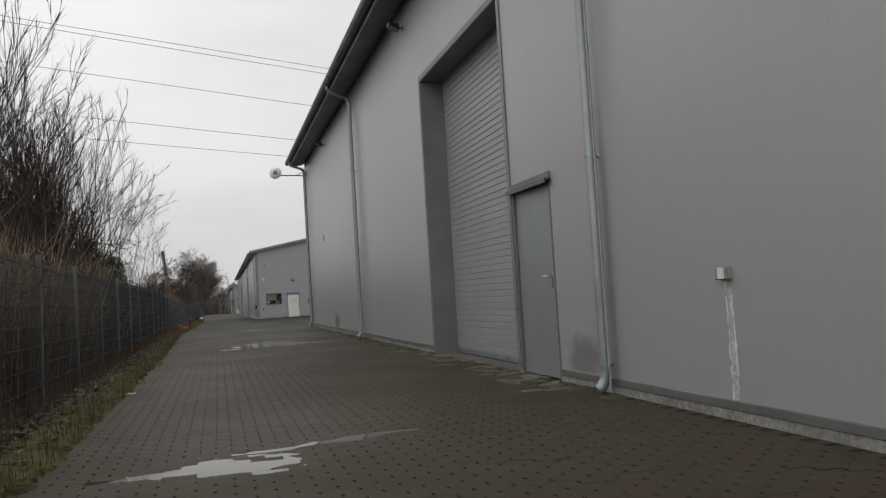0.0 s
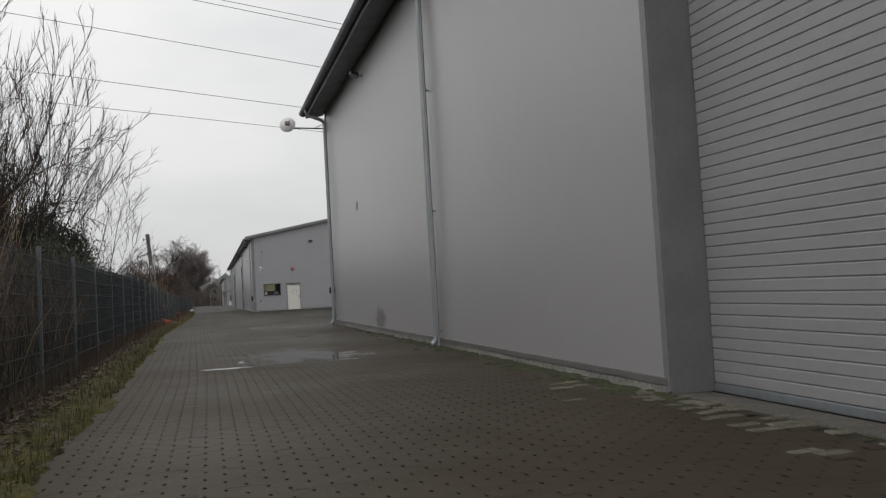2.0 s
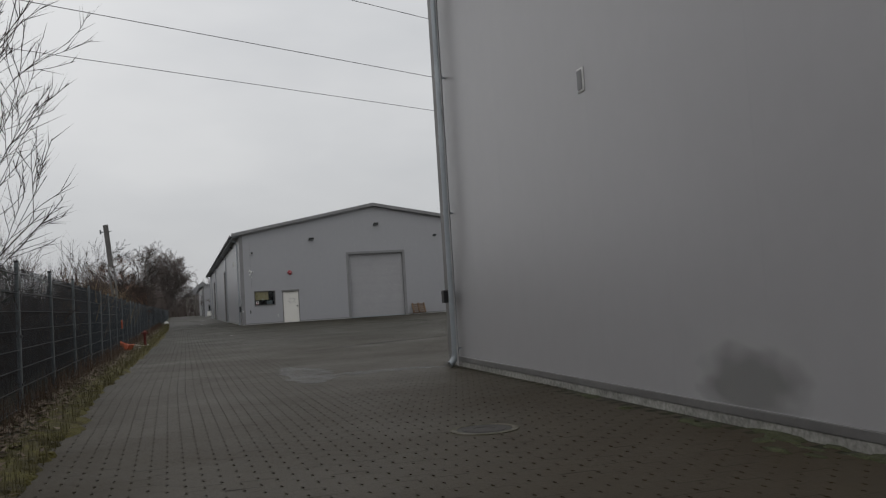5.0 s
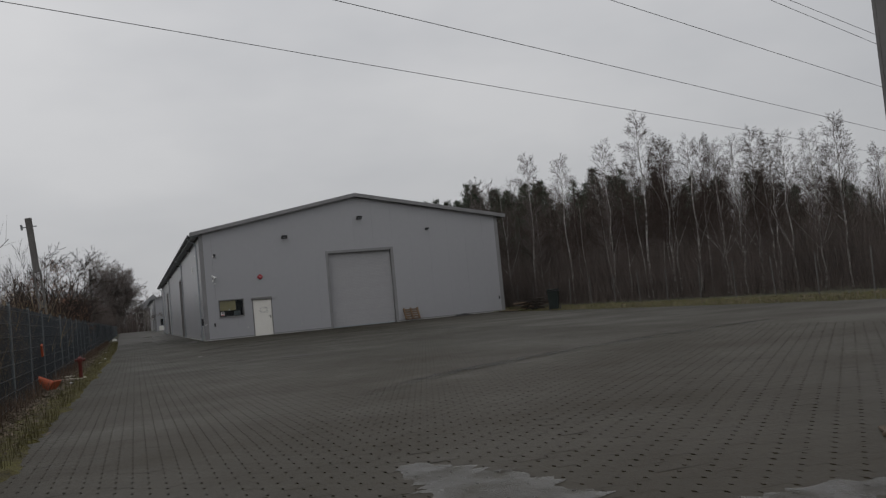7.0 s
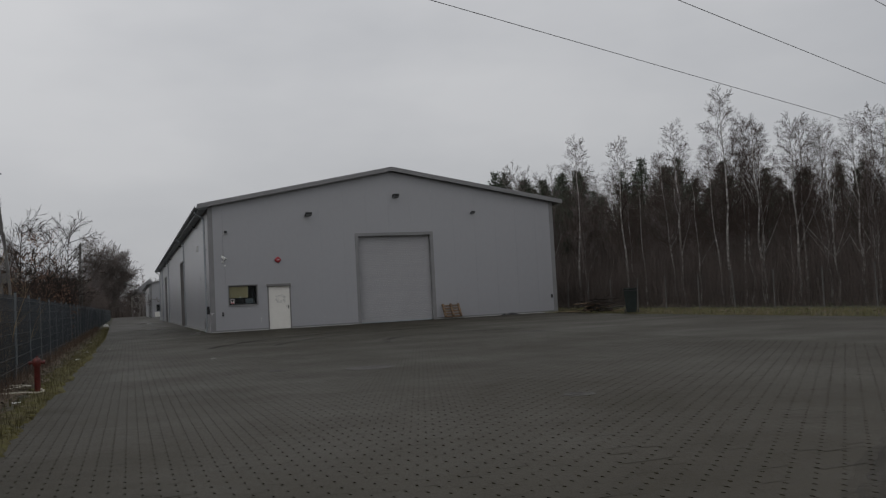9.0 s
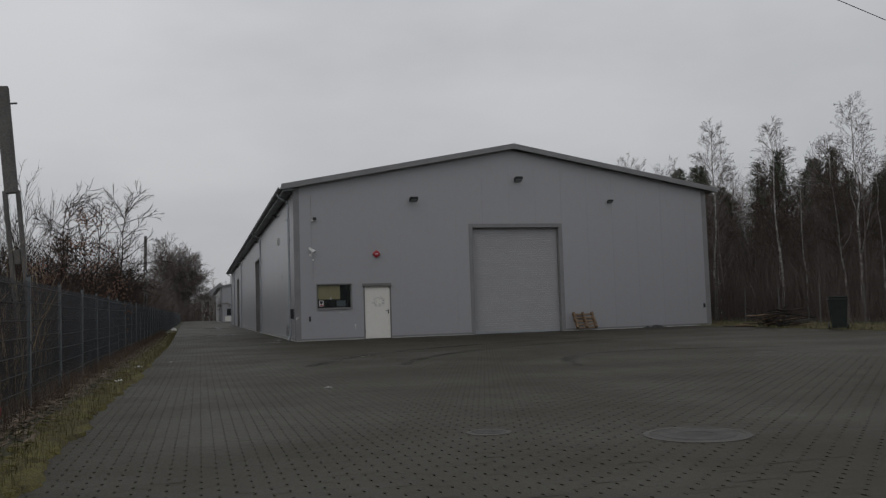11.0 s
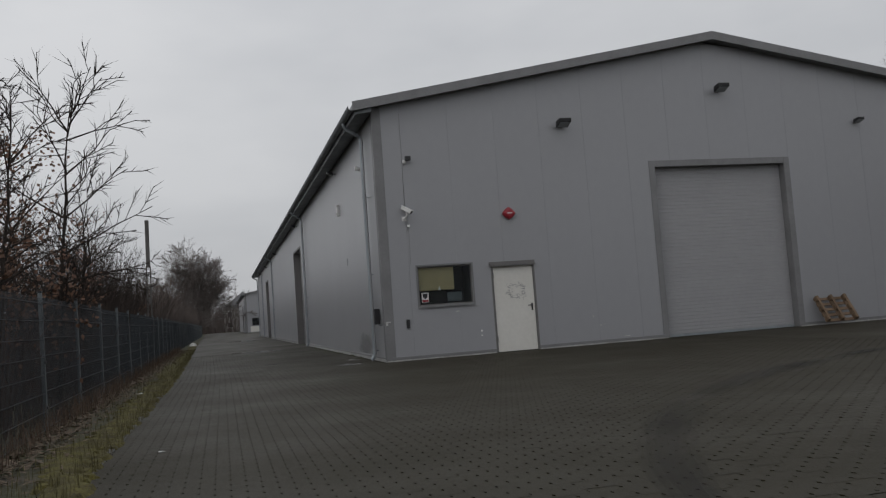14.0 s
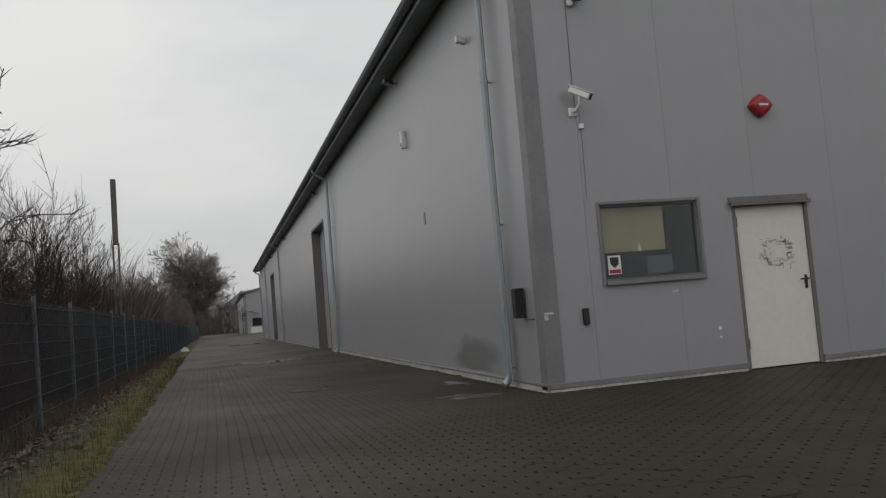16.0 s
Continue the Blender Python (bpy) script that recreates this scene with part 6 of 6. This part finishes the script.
IRON = mat("rusty_cast_iron", (0.05, 0.045, 0.04), 0.75, 0.0, var=0.3, scale=4, fine=60, bump=0.2)


def manhole(x, y, r0, rim=KERB):
    t = thing("manhole_cover", "round cast iron manhole cover in the paving", "manhole", (x, y, 0), group="manhole covers")
    part("ring", Shape().lathe([(r0 + 0.05, -0.01), (r0 + 0.05, 0.005), (r0 + 0.004, 0.005), (r0 + 0.004, -0.01)], 28), rim, t)
    part("cover", Shape().lathe([(r0, -0.01), (r0, 0.004), (r0 * 0.82, 0.004), (r0 * 0.8, 0.007), (r0 * 0.4, 0.007), (r0 * 0.38, 0.004), (0.02, 0.004)], 28), IRON, t)


for x, y, r0 in ((6.05, 47.4, 0.36), (3.45, 78.0, 0.22), (6.75, 41.5, 0.12), (13.2, 56.0, 0.3), (4.65, 48.3, 0.14)):
    manhole(x, y, r0)
manhole(4.31, 23.3, 0.2, PALE_BLOCK)


def puddle(x, y, a, b, seed, turn=0.0, wild=0.3, lift=0.0):
    """Still rainwater, deepest in the middle; towards its shore single blocks stand out of the film."""
    r = random.Random(seed)
    n = 72
    ph = [r.uniform(0, 6.283) for _ in range(5)]
    s = Shape()
    s.v.append((0, 0, 0.0015))
    for f, level in ((0.45, 0.0012), (0.75, 0.0003), (1.2, -0.0012)):
        for i in range(n):
            w = 2 * math.pi * i / n
            k = f * (1 + wild * (0.5 * math.sin(2 * w + ph[0]) + 0.4 * math.sin(3 * w + ph[1]) + 0.3 * math.sin(5 * w + ph[2]) + 0.12 * math.sin(9 * w + ph[3])))
            s.v.append((math.cos(w) * a * k, math.sin(w) * b * k, level))
    s.f += [(0, 1 + i, 1 + (i + 1) % n) for i in range(n)]
    for ring in (0, n):
        s.f += [(1 + ring + i, 1 + ring + n + i, 1 + ring + n + (i + 1) % n, 1 + ring + (i + 1) % n) for i in range(n)]
    t = tagged(part("puddle", s.mesh("puddle", WATER, True), WATER), "shallow rain puddle reflecting the sky on the paving", "puddle", kind="structure")
    t.matrix_basis = pose(x, y, lift, 0, 0, turn)
    t.visible_shadow = False


puddle(3.67, 17.75, 0.6, 1.6, 3, 8, 0.4, 0.0004)
puddle(2.62, 16.4, 0.3, 0.16, 4, 0, 0.3)
puddle(2.5, 2.9, 0.5, 0.35, 17, 20, 0.3)
puddle(3.3, 3.45, 0.5, 0.12, 18, 14, 0.3)
puddle(3.5, 89.6, 0.8, 0.9, 7, 10)
puddle(5.4, 76.6, 0.12, 0.5, 14, 4, 0.4)
puddle(5.0, 74.6, 0.3, 0.3, 9, 0)

def wet_silt_mat():
    """Thin silt, partly paled for wet sheen; blocks show through in places."""
    m = mat("sheen_paled_silt", (0.105, 0.098, 0.085), 0.2, var=0.2, scale=4, fine=50, bump=0.02, rough_var=0.04)
    n, l = m.node_tree.nodes, m.node_tree.links
    tr, mx = n.new("ShaderNodeBsdfTransparent"), n.new("ShaderNodeMixShader")
    geo, no, mr = n.new("ShaderNodeNewGeometry"), n.new("ShaderNodeTexNoise"), n.new("ShaderNodeMapRange")
    no.inputs["Scale"].default_value = 5.0
    no.inputs["Detail"].default_value = 6.0
    mr.inputs["From Min"].default_value = 0.3
    mr.inputs["From Max"].default_value = 0.6
    mr.inputs["To Min"].default_value = 0.08
    mr.inputs["To Max"].default_value = 0.55
    l.new(geo.outputs["Position"], no.inputs["Vector"])
    l.new(no.outputs["Fac"], mr.inputs[0])
    l.new(mr.outputs[0], mx.inputs[0])
    l.new(tr.outputs[0], mx.inputs[1])
    l.new(n["Principled BSDF"].outputs[0], mx.inputs[2])
    l.new(mx.outputs[0], n["Material Output"].inputs[0])
    return m


WET_SILT = wet_silt_mat()


def silt(points, seed):
    """Tongue of wet sediment washed out of a downpipe; points: (x, y, half width)."""
    r = random.Random(seed)
    s = Shape()
    n = 14 * (len(points) - 1)
    for i in range(n + 1):
        f = i / 14
        k = min(int(f), len(points) - 2)
        x, y, w = (p + (q - p) * (f - k) for p, q in zip(points[k], points[k + 1]))
        dx, dy = points[k + 1][0] - points[k][0], points[k + 1][1] - points[k][1]
        d = math.hypot(dx, dy)
        for side in (-1, 1):
            e = side * w * r.uniform(0.7, 1.25)
            s.v.append((x - dy / d * e, y + dx / d * e, 0.0045))
        if i:
            k = len(s.v) - 4
            s.f.append((k, k + 1, k + 3, k + 2))
    tagged(part("silt_stain", s.mesh("silt_stain", WET_SILT), WET_SILT), "wet silt washed over the paving from a downpipe, paled for its sheen", "stain", kind="structure").visible_shadow = False


silt([(5.62, 28.5, 0.08), (5.0, 28.7, 0.17), (4.2, 28.6, 0.26)], 41)
silt([(3.72, 27.75, 0.1), (3.8, 28.3, 0.3), (3.86, 29.2, 0.36), (3.84, 30.1, 0.3), (3.72, 30.8, 0.08)], 42)
silt([(5.6, 17.35, 0.04), (5.0, 17.3, 0.06), (4.4, 17.5, 0.08)], 43)

s = Shape()
s.add([(0, 0, 0)] + [(math.cos(i * 0.2618) * (0.9 + 0.2 * math.sin(i * 2.1)), math.sin(i * 0.2618) * (1.7 + 0.4 * math.sin(i * 1.3)), 0) for i in range(24)], [(0, 1 + i, 1 + (i + 1) % 24) for i in range(24)])
far_puddle = tagged(part("puddle", s.mesh("puddle", WATER), WATER), "shallow rain puddle far along the lane", "puddle", kind="structure")
far_puddle.location = (3.6, 118.0, 0.003)
far_puddle.visible_shadow = False


def moss_cushions(name, label, spots, seed, base, wander, material):
    """Low ragged cushions of moss along a line."""
    r = random.Random(seed)
    s = Shape()
    for y, spread, count in spots:
        for _ in range(count):
            cy = r.gauss(y, spread)
            cx = base(cy) - abs(r.gauss(0, wander))
            a, b, h, n = r.uniform(0.02, 0.09), r.uniform(0.05, 0.22), r.uniform(0.006, 0.02), 9
            k = len(s.v)
            up = 0.02 if name == "verge_moss" else 0.0
            s.v.append((cx, cy, h + up))
            for f, z in ((0.6, h * 0.8 + up), (1.0, -0.004)):
                s.v += [(cx + math.cos(i * 6.283 / n) * a * f * r.uniform(0.7, 1.2), cy + math.sin(i * 6.283 / n) * b * f * r.uniform(0.7, 1.2), z) for i in range(n)]
            for i in range(n):
                q = (i + 1) % n
                s.f += [(k, k + 1 + i, k + 1 + q), (k + 1 + i, k + 1 + n + i, k + 1 + n + q, k + 1 + q)]
    tagged(new(name, s.mesh(name, material)), label, "moss", kind="stuff")


moss_cushions("wall_foot_moss", "moss cushions along the foot of the wall", ((12.0, 0.6, 60), (14.2, 0.9, 90), (16.8, 0.5, 45), (18.6, 0.9, 50), (21.5, 1.2, 24), (4.9, 0.5, 30), (83.0, 3.0, 40)), 31, lambda y: WALL_X - 0.03, 0.13, MOSS)
moss_cushions("verge_moss", "yellowish moss along the edge of the paving", [(y * 1.5, 0.8, 44) for y in range(-1, 60)], 33, lambda y: edge_x(y) - 0.015, 0.2, MOSS_DRY)


# ---- tyre marks in the yard ----
def tyre_mat():
    m = mat("damp_tyre_mark", (0.012, 0.011, 0.010), 0.85, var=0.2)
    n, l = m.node_tree.nodes, m.node_tree.links
    tr, mx = n.new("ShaderNodeBsdfTransparent"), n.new("ShaderNodeMixShader")
    geo, no, mr = n.new("ShaderNodeNewGeometry"), n.new("ShaderNodeTexNoise"), n.new("ShaderNodeMapRange")
    no.inputs["Scale"].default_value = 0.6
    no.inputs["Detail"].default_value = 4.0
    mr.inputs["From Min"].default_value = 0.35
    mr.inputs["From Max"].default_value = 0.65
    mr.inputs["To Min"].default_value = 0.02
    mr.inputs["To Max"].default_value = 0.14
    l.new(geo.outputs["Position"], no.inputs["Vector"])
    l.new(no.outputs["Fac"], mr.inputs[0])
    l.new(mr.outputs[0], mx.inputs[0])
    l.new(tr.outputs[0], mx.inputs[1])
    l.new(n["Principled BSDF"].outputs[0], mx.inputs[2])
    l.new(mx.outputs[0], n["Material Output"].inputs[0])
    return m


TYRE = tyre_mat()


def tyre_mark(a, b, c, width, seed):
    """Curved mark of a turning wheel, from a past b to c, with a ragged edge."""
    a, b, c = Vector(a), Vector(b), Vector(c)
    r = random.Random(seed)
    s = Shape()
    n = 60
    for i in [k for _ in range(3) for k in range(n + 1)]:
        lane = len(s.v) // (2 * (n + 1))
        t = i / n
        p = a * (1 - t) ** 2 + b * 2 * t * (1 - t) + c * t * t
        d = ((b - a) * (1 - t) + (c - b) * t).normalized()
        q = Vector((-d.y, d.x))
        w = width * (0.62, 0.45, 0.26)[lane] * (1 + 0.25 * r.random()) * math.sin(math.pi * min(1, max(0.0, 0.04 + t * 0.93))) ** 0.3
        s.v += [(p.x + q.x * w, p.y + q.y * w, 0.0052 + 0.004 * lane), (p.x - q.x * w, p.y - q.y * w, 0.0052 + 0.004 * lane)]
        if i:
            k = len(s.v) - 4
            s.f.append((k, k + 1, k + 3, k + 2))
    o = tagged(part("tyre_mark", s.mesh("tyre_mark", TYRE), TYRE), "dark curved tyre mark on the damp paving", "tyre mark", kind="structure")
    o.visible_shadow = False


tyre_mark((4.4, 58.4), (6.35, 64.65), (14.5, 66.7), 0.36, 1)
tyre_mark((6.1, 57.6), (7.9, 62.9), (15.0, 64.9), 0.34, 2)
tyre_mark((4.6, 35.3), (7.0, 38.6), (14.5, 40.2), 0.42, 3)
tyre_mark((14.5, 57.5), (9.6, 60.5), (8.6, 55.0), 0.3, 4)


# ---- house beyond the lane's end ----
def far_house(x0, x1, y0, y1, eave):
    h = thing("house", "small pale house with a dark roof at the lane's end", "house", (x0, y0, 0))
    w, d = x1 - x0, y1 - y0
    part("wall", Shape().box(0, w, 0, d, 0, eave), CONCRETE, h)
    part("roof", Shape().prism([(-0.4, eave + 0.01), (w + 0.4, eave + 0.01), (w / 2, eave + w * 0.42)], "y", -0.4, d + 0.4), ROOF, h)
    for z in (0.9, 3.4):
        for k in range(3):
            x = 0.7 + k * (w - 2.6) / 2
            win = part("window", Shape().bevel_box(x, x + 1.2, -0.05, -0.002, z, z + 1.4, 0.02), WHITE, h)
            part("pane", Shape().box(x + 0.1, x + 1.1, -0.056, -0.0505, z + 0.1, z + 1.3), ROOM, win)


far_house(2.7, 11.7, 262.0, 272.0, 5.4)


# ---- paving blocks ----
def paver_verts(h=0.008, a=0.0992, b=0.05, d=0.011, m=0.024):
    """Block whose ends are hollowed in the middle, so that a small hole stays between two blocks."""
    half = [(a, -b), (a, -m), (a - d, 0), (a, m), (a, b)]
    ring = half + [(-x, -y) for x, y in half]
    return [(x, y, 0) for x, y in ring] + [(x, y, -h) for x, y in ring]


PAVER_FACES = [tuple(range(10))] + [(k + 10, k + 11, k + 1, k) for k in (1, 2, 6, 7)]


def paving(name, cells):
    """Joined blocks at the given centres, each a little uneven."""
    base = np.array(paver_verts())
    n = len(cells)
    centres = np.array(cells)
    rng = np.random.default_rng(5)
    v = np.repeat(base[None], n, 0)
    tx, ty = rng.normal(0, 0.002, n), rng.normal(0, 0.002, n)
    v[:, :, 2] += v[:, :, 0] * tx[:, None] + v[:, :, 1] * ty[:, None] + rng.normal(0, 0.0008, n)[:, None]
    v[:, :, 0] += centres[:, 0, None]
    v[:, :, 1] += centres[:, 1, None]
    me = bpy.data.meshes.new(name)
    me.from_pydata(v.reshape(-1, 3).tolist(), [], [tuple(k + 20 * i for k in f) for i in range(n) for f in PAVER_FACES])
    me.materials.append(PAVER)
    return me


def lay():
    near, rest = [], []
    j = 0
    y = -1.0
    while y < 90:
        off = 0.1 if j % 2 else 0.0
        x = edge_x(y) + 0.1 + off - (0.2 if y < 62 or j % 2 else 0.0)
        right = WALL_X - 0.1 if (y < 29.0 or y > GY - 0.05) else 13.55
        while x < right:
            p = (x, y)
            if 2.2 < x < 4.2 and 60.0 < y < 63.0:
                near.append(p)
            else:
                rest.append(p)
            x += 0.2
        y += 0.1
        j += 1
    me = Shape().add(paver_verts(), PAVER_FACES).mesh("paver", PAVER, recalc=False)
    r = random.Random(3)
    for x, y in near[:300]:
        o = part("paver", me, PAVER, pavement)
        o.matrix_basis = pose(x, y, r.gauss(0, 0.0008), r.gauss(0, 0.12), r.gauss(0, 0.12), 0)
    rest += near[300:]
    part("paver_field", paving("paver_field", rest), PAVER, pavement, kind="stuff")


lay()
# chipped, lifted blocks before the gate and the door
chip_mesh = Shape().bevel_box(-0.098, 0.098, -0.048, 0.048, -0.05, 0.0, 0.007).mesh("worn_block", PALE_BLOCK)
r_chip = random.Random(21)
for i in range(95):
    y = 4.9 + 0.1 * int(r_chip.uniform(0, 74))
    o = part("worn_block", chip_mesh, PALE_BLOCK, pavement)
    o.matrix_basis = pose(WALL_X - 0.02 - 0.1 * int(abs(r_chip.gauss(0, 2.4))), y, r_chip.uniform(0.001, 0.009), r_chip.gauss(0, 1.2), r_chip.gauss(0, 1.5), r_chip.gauss(0, 2.5))
r_kerb = random.Random(9)
kerb_mesh = Shape().bevel_box(-0.04, 0.04, 0.004, 0.996, -0.1, 0.012, 0.008).mesh("kerb_stone", KERB)
kerb = thing("kerb", "narrow concrete edging stones along the paving", "kerb", kind="structure")
for i in range(60, 200):
    o = part("kerb_stone", kerb_mesh, KERB, kerb)
    o.matrix_basis = pose(edge_x(i) - 0.042, i, r_kerb.uniform(-0.006, 0.006), 0, 0, 0 if i < 74 else 0.8)


# ---- the swell of the ground: the lane climbs along the first hall and sinks again in the yard ----
def rise(y):
    return np.interp(y, (-20, 29, 33, 38, 46, 58), (-0.188, 0.13, 0.11, 0.06, 0.02, 0.0))


def settle():
    """Lays the level-built things on the swell: whole things are lifted, sheets follow it."""
    done = set()
    for o in bpy.context.scene.objects:
        if o.type in ("CAMERA", "LIGHT") or o.name.startswith(("overhead_wire", "concrete_pole")):
            continue
        up, held = o.parent, False
        while up:
            held = held or abs(up.matrix_basis.translation.y) > 0.01
            up = up.parent
        if held:
            continue
        at = o.matrix_basis.translation
        if abs(at.y) > 0.01 and not o.name.startswith("puddle"):
            o.location.z += float(rise(at.y))
        elif o.type == "MESH" and o.data.name not in done:
            done.add(o.data.name)
            co = np.empty(len(o.data.vertices) * 3, np.float32)
            o.data.vertices.foreach_get("co", co)
            m = o.matrix_basis
            lift = rise(co[0::3] * m[1][0] + co[1::3] * m[1][1] + m[1][3])
            if np.abs(lift).max() > 1e-5:
                co[2::3] += lift
                o.data.vertices.foreach_set("co", co)
                o.data.update()


settle()
